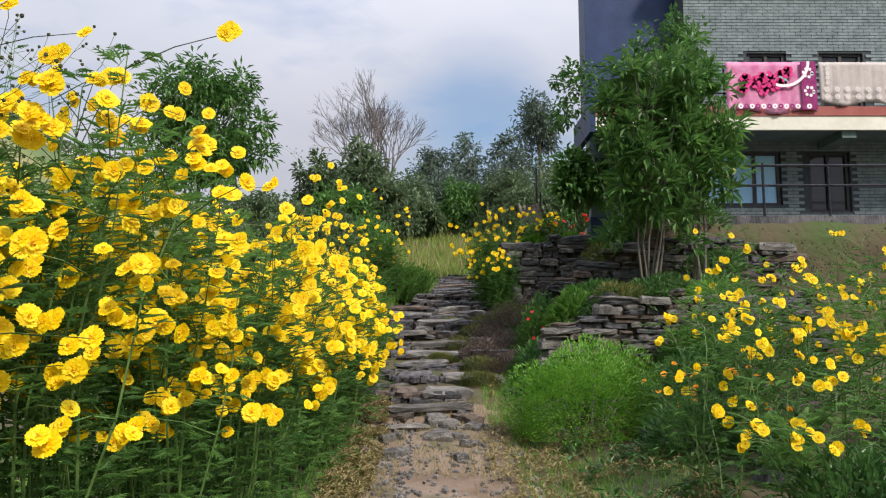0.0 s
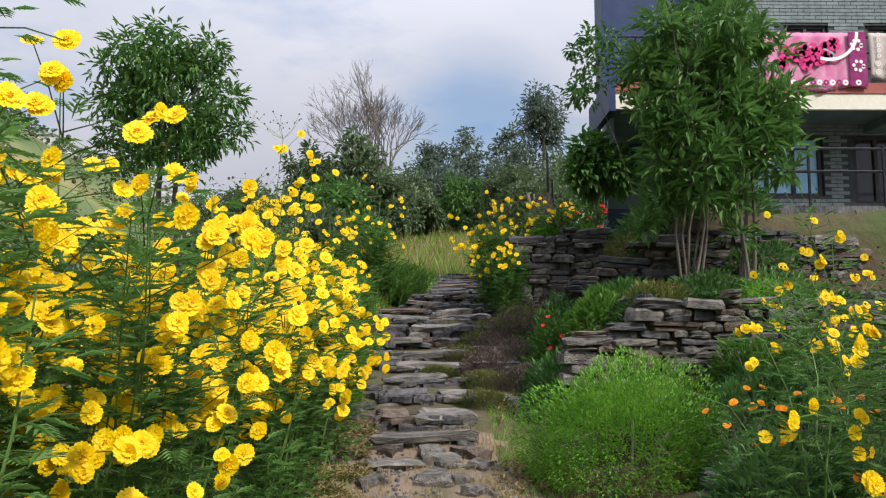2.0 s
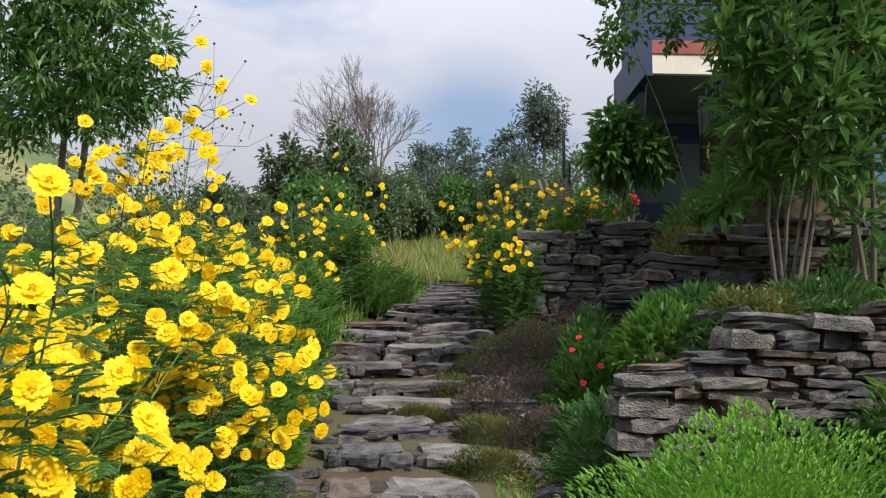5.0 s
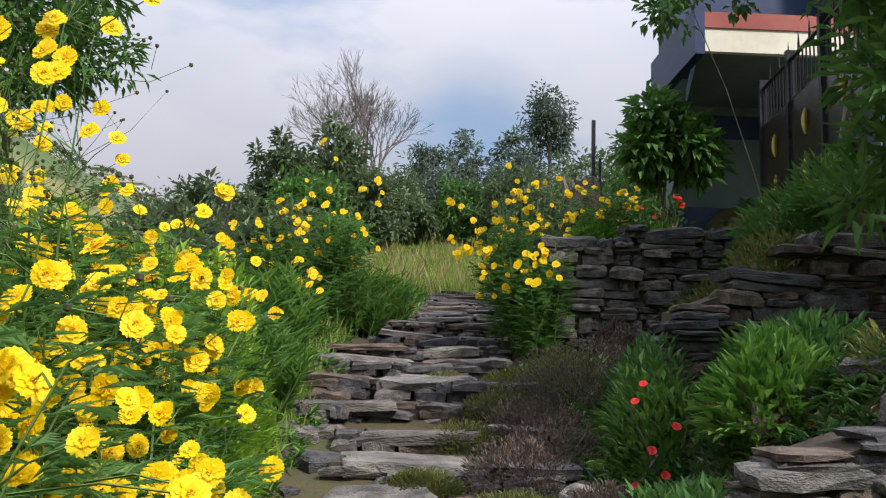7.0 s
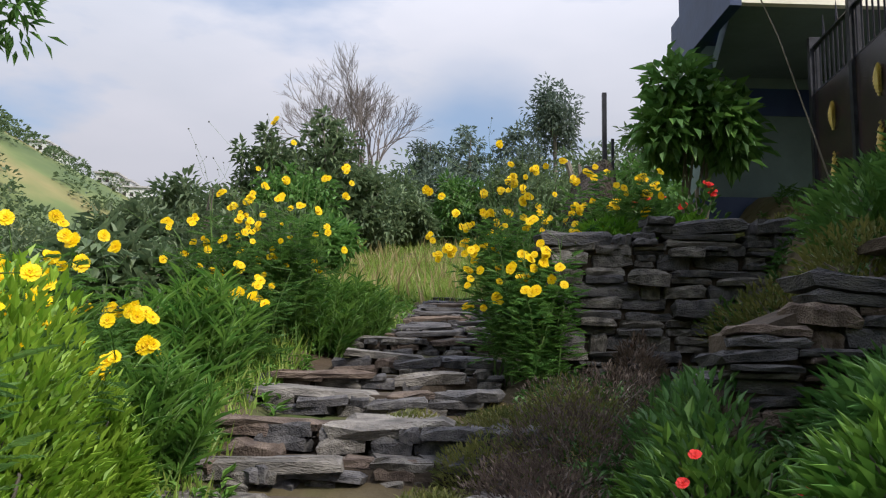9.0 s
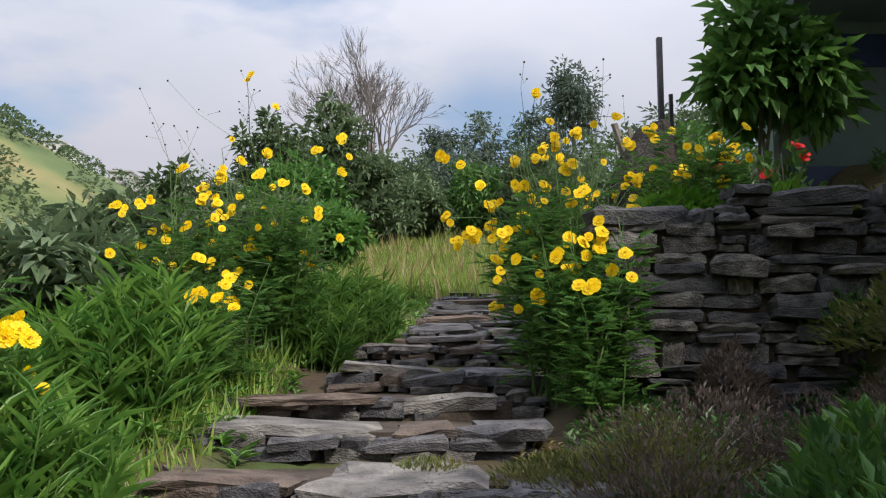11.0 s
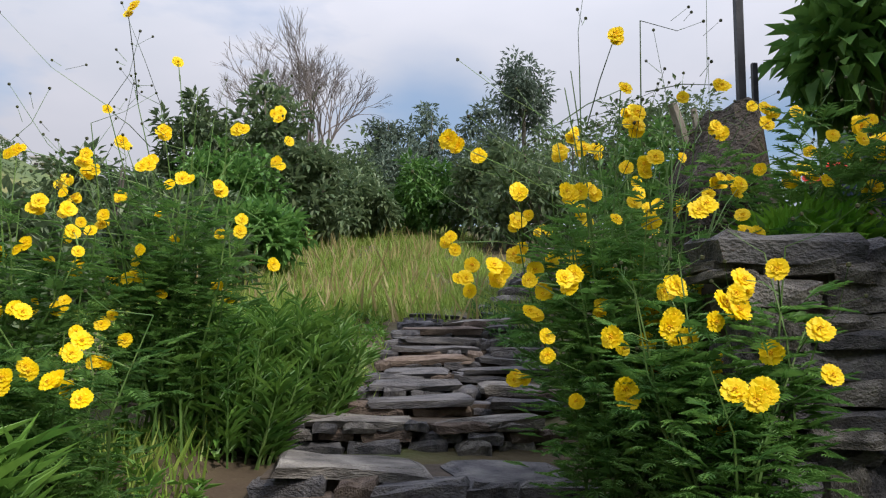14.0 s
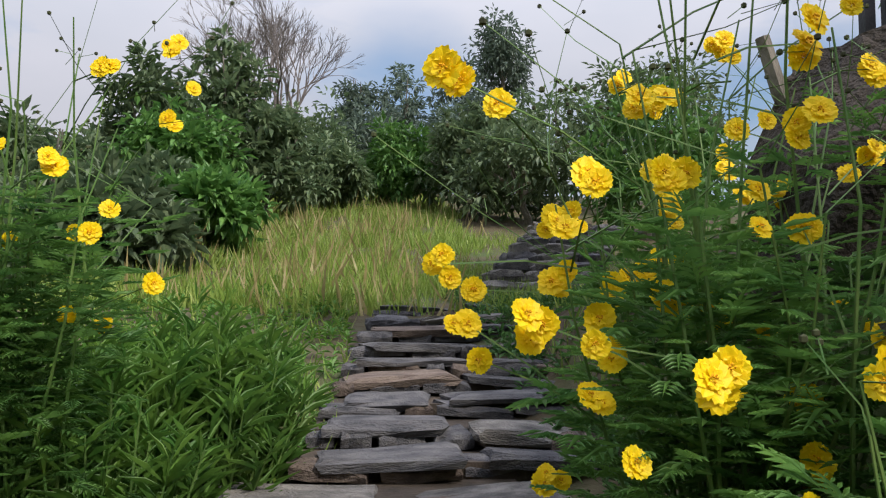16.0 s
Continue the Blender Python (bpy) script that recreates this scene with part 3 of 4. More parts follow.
cosmos(-1.2, 15.6, 1.2, 0.45, 800, 14, seeds=6, fsize=0.041, spray=0.3, low=0.08, leaf_top=0.8, face=(0.2, -0.9))
cosmos(1.95, 15.75, 0.75, 0.5, 420, 10, seeds=10, fsize=0.04, spray=0.4, top=0.5, face=(-0.1, -0.95), more=10)
# right of the path, thinner bushes with the house behind
for hx, hy, hh in ((2.1, 6.0, 1.75), (2.6, 6.6, 2.0), (3.1, 6.0, 1.8), (2.9, 7.6, 1.9), (3.6, 7.0, 2.1), (2.4, 5.3, 1.2), (3.3, 8.2, 1.95), (4.2, 7.6, 2.2)):
    cosmos(hx, hy, hh, 0.55, 290, 22, seeds=12, spray=0.42, low=0.02, top=0.5, label="straggly bush with yellow double flowers")

# bright fine-leaved mound
shrub("mound_shrub", 1.62, 8.5, height(1.62, 8.5), 0.97, 0.75, 1.0, 15000, 0.045, 0.018, M_GREENBUSH, "bright green fine-leaved mounded shrub by the path", "shrub", up=0.35, shell=0.52)
# red-flowered shrub
RED = [flower_mesh("flower", M_RED, M_RED)]
shrub("red_flower_shrub", 1.62, 11.75, height(1.5, 11.75) - 0.2, 0.5, 0.45, 0.95, 1100, 0.1, 0.04, M_LONGLEAF, "leafy shrub with small red drooping flowers", "shrub", flowers=18, flower=RED, fsize=0.028, shell=0.3)
for hx, hy in ((2.55, 7.3), (2.9, 7.0), (2.3, 7.9)):
    shrub("marigold", hx, hy, height(hx, hy), 0.35, 0.3, 0.75, 420, 0.08, 0.02, M_FERN, "marigold plant with orange flower heads", "flowering plant", "marigolds", flowers=12, flower=MARIGOLDS, fsize=0.03, shell=0.2)
for hx, hy, nn in ((1.5, 9.45, 16), (2.75, 6.2, 14)):
    root = empty("canna", hx, hy, height(hx, hy), "broad-leaved bright green canna plant", "plant", "cannas")
    b = Build(M_LONGLEAF)
    for i in range(nn):
        o = rnd_dir(0.3, 0.9)
        b.leaf(Vector((o.x * 0.06, o.y * 0.06, U(0, 0.3))), o + Vector((0, 0, 0.6)), Vector((0, 0, 1)), U(0.3, 0.45), U(0.1, 0.15), 0, 0.12)
    b.done("leaf", root)
# heath mounds beside the steps
for hx, hy, rr, hh, mm in ((1.0, 12.3, 0.42, 0.35, M_HEATH), (1.25, 13.1, 0.5, 0.42, M_HEATH), (0.75, 13.3, 0.32, 0.28, M_HEATH_G), (1.5, 13.9, 0.5, 0.42, M_HEATH), (0.9, 13.9, 0.35, 0.3, M_HEATH_G), (2.2, 13.9, 0.5, 0.4, M_HEATH), (0.45, 12.75, 0.3, 0.2, M_HEATH_G), (1.1, 11.2, 0.35, 0.3, M_HEATH), (0.25, 13.95, 0.3, 0.16, M_HEATH_G), (2.8, 14.2, 0.5, 0.4, M_HEATH), (0.75, 12.0, 0.36, 0.3, M_HEATH), (0.7, 11.4, 0.3, 0.22, M_HEATH_G), (0.95, 12.8, 0.36, 0.34, M_HEATH), (0.6, 10.75, 0.26, 0.18, M_HEATH_G), (1.3, 13.6, 0.45, 0.4, M_HEATH_G), (0.1, 11.9, 0.22, 0.12, M_HEATH_G)):
    shrub("heath_shrub", hx, hy, height(hx, hy) - 0.04, rr * 1.25, rr, hh * 1.2, 2300, 0.045, 0.014, mm, "low wiry brownish heath shrub on the bank", "shrub", "heath shrubs", up=0.8, shell=0.4)
# leafy shrubs on terraces
for hx, hy, rr, hh, mm, ll in ((1.7, 12.6, 0.4, 0.5, M_LONGLEAF, 0.12), (1.85, 12.95, 0.45, 0.7, M_DARKLEAF, 0.11), (2.1, 13.3, 0.5, 0.6, M_LONGLEAF, 0.12), (1.65, 12.1, 0.35, 0.7, M_DARKLEAF, 0.1), (1.35, 10.2, 0.35, 0.6, M_DARKLEAF, 0.1), (2.0, 9.5, 0.35, 0.5, M_TREELEAF, 0.09), (3.0, 9.45, 0.4, 0.6, M_LONGLEAF, 0.11), (2.5, 9.9, 0.3, 0.25, M_HEATH_G, 0.07), (3.4, 10.2, 0.3, 0.3, M_GREENBUSH, 0.1), (2.6, 12.25, 0.35, 0.3, M_TREELEAF, 0.1), (3.3, 12.1, 0.4, 0.4, M_HEATH_G, 0.07), (2.0, 14.8, 0.3, 0.5, M_HEATH, 0.06), (2.9, 15.2, 0.45, 0.35, M_TREELEAF, 0.1), (4.2, 13.0, 0.6, 0.6, M_TREELEAF, 0.12), (1.9, 10.9, 0.4, 0.5, M_LONGLEAF, 0.12), (2.5, 12.0, 0.45, 0.45, M_DARKLEAF, 0.12), (2.2, 11.2, 0.4, 0.35, M_DARKLEAF, 0.12), (1.4, 10.9, 0.35, 0.4, M_DARKLEAF, 0.1), (3.2, 13.2, 0.6, 0.55, M_TREELEAF, 0.12), (2.6, 15.6, 0.5, 0.3, M_GREENBUSH, 0.1), (1.9, 15.6, 0.35, 0.25, M_GREENBUSH, 0.1), (3.6, 9.0, 0.7, 0.7, M_DARKLEAF, 0.11), (2.8, 8.9, 0.6, 0.5, M_DARKLEAF, 0.11), (3.3, 5.0, 0.7, 0.8, M_DARKLEAF, 0.12), (2.6, 5.1, 0.5, 0.6, M_DARKLEAF, 0.1), (4.2, 6.3, 0.8, 0.9, M_DARKLEAF, 0.12), (2.3, 7.2, 0.5, 0.5, M_DARKLEAF, 0.1), (2.7, 12.7, 0.45, 0.4, M_HEATH_G, 0.07), (3.3, 12.75, 0.5, 0.5, M_TREELEAF, 0.11), (3.7, 13.9, 0.6, 0.5, M_DARKLEAF, 0.11), (3.0, 14.4, 0.6, 0.5, M_HEATH_G, 0.08), (2.4, 10.4, 0.4, 0.3, M_HEATH_G, 0.07), (3.0, 10.7, 0.5, 0.4, M_DARKLEAF, 0.1), (3.8, 10.8, 0.5, 0.45, M_TREELEAF, 0.1), (4.3, 12.4, 0.5, 0.45, M_DARKLEAF, 0.1), (3.5, 15.4, 0.5, 0.35, M_HEATH_G, 0.08), (2.4, 13.5, 0.5, 0.5, M_HEATH_G, 0.08)):
    shrub("leafy_shrub", hx, hy, height(hx, hy) - 0.05, rr, rr * 0.9, hh, 1100, ll, ll * 0.32, mm, "green leafy shrub on the stony bank", "shrub", "bank shrubs")
# long-leaved clumps left of the upper steps
for hx, hy, rr, nn, ll in ((-0.5, 17.5, 0.5, 2000, 0.22), (-0.65, 18.3, 0.55, 1500, 0.22), (-1.1, 17.6, 0.5, 1300, 0.22), (-0.75, 16.8, 0.4, 900, 0.2), (-1.3, 13.0, 0.5, 2600, 0.23), (-1.8, 13.4, 0.55, 2600, 0.25), (-1.45, 14.6, 0.5, 2200, 0.25), (-2.4, 13.6, 0.6, 2000, 0.27), (-1.9, 14.5, 0.55, 1700, 0.19), (-1.7, 13.4, 0.5, 1500, 0.19), (-2.6, 14.0, 0.6, 1200, 0.19), (-2.4, 12.9, 0.5, 900, 0.19)):
    blades("long_leaf_clump", hx, hy, height(hx, hy), rr, nn, ll, 0.022, M_LONGLEAF, "clump of long narrow bright green leaves", "shrub")
for hx, hy, rr, hh in ((-1.35, 11.5, 0.55, 1.3), (-1.1, 10.75, 0.42, 1.05), (-1.8, 11.0, 0.6, 1.4), (-1.35, 12.5, 0.45, 0.65), (-2.1, 11.6, 0.6, 0.9)):
    shrub("bright_shrub", hx, hy, height(hx, hy) - 0.05, rr, rr, hh * 1.2, 4200, 0.085, 0.03, M_LIME, "bright yellow-green small-leaved shrub beside the steps", "shrub", "bright shrubs", up=0.8)

# trees near the house and on the left
tree(2.95, 11.3, height(2.95, 11.3), None, (0.1, -0.3, 2.1, 0.72, 0.6, 1.65), 3000, M_TREELEAF, 0.21, 0.062, "young tree with long drooping leaves before the house", "garden trees", 0.2, trunks=6, tr=0.02, droop=0.25)
tree(3.85, 11.7, height(3.85, 11.7), None, (-0.1, -0.2, 2.45, 0.7, 0.65, 1.5), 2500, M_TREELEAF, 0.2, 0.062, "slender leafy tree with leaning grey trunks", "garden trees", 0.2, trunks=4, tr=0.03, droop=0.2)
tree(3.5, 13.2, height(3.5, 13.2), None, (0.45, 0, 2.6, 0.72, 0.6, 1.1), 2600, M_DARKLEAF, 0.12, 0.06, "dark rambling bush reaching the balcony", "garden trees", 0.26, trunks=3, tr=0.03)
tree(3.3, 13.9, height(3.3, 13.9), None, (-0.75, 0.1, 2.5, 0.55, 0.4, 0.75), 800, M_DARKLEAF, 0.12, 0.065, "arching rambler with sparse leaves and red blooms", "garden trees", 0.24, trunks=1, tr=0.007)
tree(3.1, 16.75, height(3.1, 16.75), None, (0.05, 0, 1.52, 0.58, 0.55, 0.56), 2300, M_TREELEAF, 0.2, 0.1, "round dark-leaved shrub tree on bare stems", "garden trees", 0.24, trunks=5, tr=0.022)
tree(-4.15, 14.3, height(-4.15, 14.3), None, (0, 0, 5.25 - height(-4.15, 14.3), 1.15, 1.05, 1.4), 7000, M_TREELEAF, 0.17, 0.05, "round-crowned tree with long dark leaves", "garden trees", 0.27, trunks=2, tr=0.06)


# ---- stones ----
def stone_mesh(mat_):
    """A flat, chipped slab of unit size: a bevelled block with a wandering outline."""
    b = Build(mat_)
    n = 10
    lo, hi, ci = [], [], []
    for px_, py_ in ((-.5, -.5), (-.18, -.5), (.2, -.5), (.5, -.5), (.5, 0), (.5, .5), (.2, .5), (-.2, .5), (-.5, .5), (-.5, 0)):
        px_, py_ = px_ * U(0.78, 1.03), py_ * U(0.76, 1.04)
        lo.append(Vector((px_ * U(0.88, 1.0), py_ * U(0.82, 1.0), U(-0.5, -0.4))))
        hi.append(Vector((px_ * U(0.94, 1.03), py_ * U(0.92, 1.04), U(-0.1, 0.36))))
        ci.append(Vector((px_ * U(0.74, 0.95), py_ * U(0.68, 0.92), U(0.3, 0.58))))
    for i in range(n):
        j = (i + 1) % n
        b.face([lo[i], lo[j], hi[j], hi[i]])
        b.face([hi[i], hi[j], ci[j], ci[i]])
    b.face(ci)
    b.face(lo[::-1])
    return b.mesh("stone")


SLABS = {m: [stone_mesh(m) for _ in range(14)] for m in (M_STONE, M_STONE_D, M_RUST)}


def lay(parent, m, x, y, z, sx, sy, sz, yaw=0.0, tilt=2.0):
    o = new("stone", random.choice(SLABS[m]))
    o.parent = parent
    o.matrix_basis = pose(x, y, z, U(-tilt, tilt) * 1.6, U(-tilt, tilt) * 1.3, yaw + U(-8, 8)) @ Matrix.Diagonal((sx, sy, sz, 1))
    return o


def stone_wall(name, x0, x1, y, bottom, top, label, mats, yaw=0.0, thick=0.45, course=0.1, drop=0.0, run=1.5):
    """Dry stone wall of uneven courses over a packed core."""
    core = Build(M_MORTAR)
    core.box(0, 0.07, bottom - 0.2, run, thick, top - 0.09)
    for v in core.v:
        if v.x < 0.01 and v.z > bottom:
            v.z -= drop
    core.box(run, 0.07, bottom - 0.2, x1 - x0, thick, top - 0.09)
    root = core.done(name)
    root.matrix_basis = pose(x0, y, 0, 0, 0, yaw)
    tagged(root, label, "stone wall", kind="structure")
    z = bottom - 0.05
    while z < top:
        hgt = course * U(0.5, 1.2)
        p = U(-0.2, 0)
        while p < x1 - x0:
            ln = U(0.12, 0.42) if U(0, 1) > 0.15 else U(0.45, 0.75)
            crest = top - drop * max(0.0, 1 - (p + ln / 2) / run)
            if z + hgt < crest or (z < crest and U(0, 1) < 0.6):
                if U(0, 1) < 0.3:
                    for q in (0.25, 0.75):
                        lay(root, random.choice(mats), p + ln / 2, 0.12 + U(-0.05, 0.03), z + hgt * q, ln * 1.03, 0.3, hgt * 0.52)
                else:
                    lay(root, random.choice(mats), p + ln / 2, 0.12 + U(-0.05, 0.03), z + hgt / 2 + U(-0.012, 0.012), ln * 1.05, 0.3 * U(0.8, 1.15), hgt * U(0.85, 1.35), 0, 4)
            p += ln + 0.006
        z += hgt + 0.002


def stairs():
    root = empty("stone_stairs", 0, 9, 0, "rough dry-laid slate steps climbing between bushes", "stone stairs", kind="structure")
    root.location = (0, 0, 0)
    for i, (y, z) in enumerate(STEPS):
        low = STEPS[i - 1][1] if i else 0.46
        nxt = STEPS[i + 1][0] if i + 1 < len(STEPS) else y + 0.9
        if y < 10.3:
            xa, xb = -0.55, 0.35
        elif y < 13:
            xa, xb = -0.55, 1.0
        elif y < 15.5:
            xa, xb = -1.05, 0.8
        elif y < 17.2:
            xa, xb = -0.55, 0.95
        else:
            xa, xb = -0.14 + (y - 17.4) * 0.1, 1.3 + (y - 17.4) * 0.08
        dark = y > 17.2
        bed = Build(M_MORTAR)
        bed.box(xa + 0.03, y + 0.18, low - 0.25, xb - 0.03, nxt + 0.2, z - 0.05)
        bed.done("step_bed", root)
        skew = 0.14 * math.sin(i * 2.1)
        p = xa + U(-0.05, 0.1)
        while p < xb:
            ln = min(U(0.35, 1.15), xb - p + 0.15)
            m = random.choice((M_STONE_D, M_STONE_D, M_STONE_D, M_RUST, M_STONE)) if dark else random.choice((M_STONE, M_STONE, M_STONE_D, M_RUST))
            t = U(0.05, 0.085) if dark else U(0.06, 0.12)
            dp = min(0.75, nxt - y) * U(0.75, 1.1)
            lay(root, m, p + ln / 2, y + dp / 2 + U(-0.04, 0.04) + skew * (p - xa), z - t / 2 + U(-0.03, 0.02), ln, dp, t, U(-5, 5), 3.5)
            p += ln + U(0.005, 0.03)
        zz, rise = low - 0.03, z - 0.06
        while zz < rise - 0.02:
            hgt = min(U(0.05, 0.09), rise - zz + 0.02)
            p = xa
            while p < xb:
                ln = U(0.12, 0.45)
                m = random.choice((M_STONE_D, M_STONE_D, M_RUST)) if dark else random.choice((M_STONE_D, M_RUST, M_STONE_D, M_STONE))
                lay(root, m, p + ln / 2, y + 0.15 + U(-0.04, 0.04) + skew * (p - xa), zz + hgt / 2, ln * 1.15, 0.26, hgt * 1.25, 0, 4)
                p += ln + U(0.01, 0.05)
            zz += hgt
    # loose stones at the foot
    for i in range(16):
        x, y = U(-0.7, 0.55), U(7.7, 9.6)
        k = U(0.12, 0.3)
        lay(root, random.choice((M_STONE, M_STONE, M_RUST)), x, y, height(x, y) + 0.02, k * 1.3, k, k * 0.45, U(0, 360), 8)
    # upper flight turning to the side
    for i in range(9):
        y, z, x = 23.0 + i * 0.55, 3.5 + i * 0.17, 1.6 + i * 0.22
        for j in range(3):
            lay(root, random.choice((M_STONE_D, M_STONE)), x + j * 0.55, y, z, 0.56, 0.5, 0.16, 0, 3)


stone_wall("wall_lower", 1.45, 4.6, 9.75, 1.0, 2.1, "low dry stone retaining wall of weathered slate", (M_STONE, M_STONE, M_RUST, M_STONE_D), 3, course=0.11, drop=0.35, run=1.0)
stone_wall("wall_middle", 1.85, 5.6, 12.15, 2.0, 3.1, "dry stone retaining wall below the house terrace", (M_STONE_D, M_STONE, M_RUST, M_STONE_D), 4, course=0.1, drop=0.55, run=1.4)
stone_wall("wall_upper", 1.4, 4.3, 15.0, 2.1, 3.42, "dark dry stone wall beside the steps", (M_STONE_D, M_STONE_D, M_STONE_D, M_STONE), 0, course=0.12)
stairs()


# ---- the house ----
def clad(parent, x0, x1, y, z0, z1, holes):
    """Facing brick in courses, cut out round the openings."""
    b = Build(M_BRICK)
    z, row = z0, 0
    while z < z1:
        p = x0 - (0.12 if row % 2 else 0)
        while p < x1:
            a, c = max(p, x0), min(p + 0.232, x1)
            zt = min(z + 0.062, z1)
            if c - a > 0.03 and not any(a < h[1] and c > h[0] and z < h[3] and zt > h[2] for h in holes):
                b.box(a, y - 0.018, z, c, y + 0.01, zt)
            p += 0.242
        z += 0.075
        row += 1
    ob = b.done("brick", parent)
    tagged(ob, kind="stuff")


def pane_window(parent, x0, x1, y, z0, z1, nx, nz, glass):
    b, g = Build(M_FRAME), Build(glass)
    for i in range(nx + 1):
        x = x0 + (x1 - x0) * i / nx
        b.box(x - 0.035, y - 0.03, z0, x + 0.035, y + 0.06, z1)
    for i in range(nz + 1):
        z = z0 + (z1 - z0) * i / nz
        b.box(x0 - 0.035, y - 0.026, z - 0.03, x1 + 0.035, y + 0.056, z + 0.03)
    g.box(x0, y + 0.02, z0, x1, y + 0.03, z1)
    w = b.done("window", parent)
    g.done("pane", w)


def cloth(name, x0, x1, y, z0, z1, main, label):
    """A cloth hung over the rail, with folds."""
    b = Build(main)
    b.smooth = True
    n, m = 26, 12
    for j in range(m + 1):
        for i in range(n + 1):
            x = x0 + (x1 - x0) * i / n
            z = z1 + (z0 - z1) * j / m
            wob = 0.025 * math.sin(i * 0.9 + j * 0.12) * j / m + 0.012 * math.sin(i * 2.3)
            sag = 0.05 * math.sin(i * 0.35 + x0) * j / m
            b.v.append(Vector((x, y - 0.03 - wob, z + sag)))
    for j in range(m):
        for i in range(n):
            a = j * (n + 1) + i
            b.f.append((a, a + 1, a + n + 2, a + n + 1))
            b.m.append(0)
    ob = b.done(name)
    so = ob.modifiers.new("thickness", "SOLIDIFY")
    so.thickness = 0.012
    return tagged(ob, label, "blanket")


def disc(b, x, y, z, r0, r1, k, n=18, ph=6.283):
    for i in range(n):
        a, c = ph * i / n, ph * (i + 1) / n
        P = [Vector((x + math.cos(t) * r, y, z + math.sin(t) * r)) for t, r in ((a, r0), (a, r1), (c, r1), (c, r0))]
        b.face(P, k)


HB = 4.35
HOUSE_SIZE = 0.945


def seat_on_house(ob, x=0.0, y=0.0, z=0.0):
    """Scale with the house about one common origin."""
    k = HOUSE_SIZE
    ob.scale = (k, k, k)
    ob.location = (k * x, k * y, k * z + 1.5 * (1 - k))


def house():
    root = empty("house", 7, 18, HB, "two-storey house with grey brick facing and a balcony", "house")
    seat_on_house(root)
    fy = 17.6
    # front block with openings
    holes = [(6.05, 7.75, 4.55, 5.75), (8.35, 9.3, 4.4, 5.75), (7.1, 8.0, 6.4, 8.05), (8.75, 9.75, 6.4, 8.05), (10.6, 11.8, 4.5, 5.75)]
    b = Build(M_JOINT)
    xs = sorted({5.7, 13.0, *(h[0] for h in holes), *(h[1] for h in holes)})
    for a, c in zip(xs, xs[1:]):
        cuts = sorted((h[2], h[3]) for h in holes if h[0] <= a and h[1] >= c)
        z = HB - 0.6
        for lo, hi in cuts:
            b.box(a, fy, z, c, fy + 0.25, lo)
            z = hi
        b.box(a, fy, z, c, fy + 0.25, 10.2)
    b.box(5.7, fy + 0.25, HB - 0.6, 5.95, 19.0, 10.2)
    b.box(12.75, fy + 0.25, HB - 0.6, 13.0, 24, 10.2)
    b.done("wall", root)
    clad(root, 5.7, 13.0, fy, HB - 0.3, 10.2, holes)
    # near-black sheet across both storeys; its colour stands in for the unlit rooms
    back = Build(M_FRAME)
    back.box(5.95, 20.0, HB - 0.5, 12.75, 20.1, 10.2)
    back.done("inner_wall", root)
    pane_window(root, 6.1, 7.7, fy + 0.08, 4.58, 5.72, 3, 1, M_SKYPANE)
    pane_window(root, 8.4, 9.25, fy + 0.08, 4.43, 5.72, 2, 1, M_DARKGLASS)
    pane_window(root, 10.65, 11.75, fy + 0.08, 4.53, 5.72, 2, 2, M_DARKGLASS)
    pane_window(root, 7.15, 7.95, fy + 0.08, 6.43, 8.02, 2, 1, M_DARKGLASS)
    pane_window(root, 8.8, 9.7, fy + 0.08, 6.43, 8.02, 2, 1, M_DARKGLASS)
    # recessed wing
    b = Build(M_GREENWALL, M_BLUE)
    b.box(3.68, 18.6, HB + 0.1, 5.7, 19.0, 6.4, 0)
    b.box(3.66, 18.58, HB - 0.9, 5.7, 19.02, HB + 0.1, 1)
    b.box(3.66, 18.58, 5.5, 5.7, 19.02, 5.85, 1)
    b.done("wing_wall", root)
    # balcony: slab, cream band, red edge, beams
    b = Build(M_GREENWALL, M_CREAM, M_PINKBAND, M_BLUE)
    i = len(b.v)
    b.box(3.35, 16.5, 5.98, 13.2, 18.55, 6.22, 0)
    for v in b.v[i:]:
        if v.x < 5 and v.y > 18:
            v.x = 3.85
    b.box(3.38, 16.42, 5.95, 13.25, 16.5, 6.25, 1)
    b.box(3.38, 16.40, 6.25, 13.27, 16.56, 6.45, 2)
    b.box(3.26, 16.38, 5.9, 3.38, 18.3, 6.5, 3)
    for x in (5.9, 8.6, 11.4):
        b.box(x, 16.5, 5.8, x + 0.3, 17.6, 5.98, 0)
    b.done("balcony_slab", root)
    b = Build(M_IRON)
    for z in (6.75, 7.05, 7.35):
        b.tube([Vector((3.35, 16.48, z)), Vector((13.2, 16.48, z))], 0.018, 0.018, 0, 6)
    for i in range(9):
        b.tube([Vector((3.8 + i * 1.17, 16.48, 6.45)), Vector((3.8 + i * 1.17, 16.48, 7.35))], 0.02, 0.02, 0, 6)
    b.done("balcony_rail", root)
    # upper wing and roof slabs
    b = Build(M_BLUE, M_GREENWALL, M_ROOF)
    b.box(3.55, 18.2, 6.45, 5.68, 18.9, 10.2, 0)
    b.box(5.6, 17.4, 10.2, 13.4, 24.4, 10.35, 1)
    b.box(5.5, 17.2, 10.35, 13.6, 24.8, 10.5, 2)
    b.done("roof", root)
    # veranda rail
    b = Build(M_IRON)
    for z in (4.6, 5.0):
        b.tube([Vector((5.2, 15.6, z)), Vector((13.2, 15.6, z))], 0.025, 0.025, 0, 6)
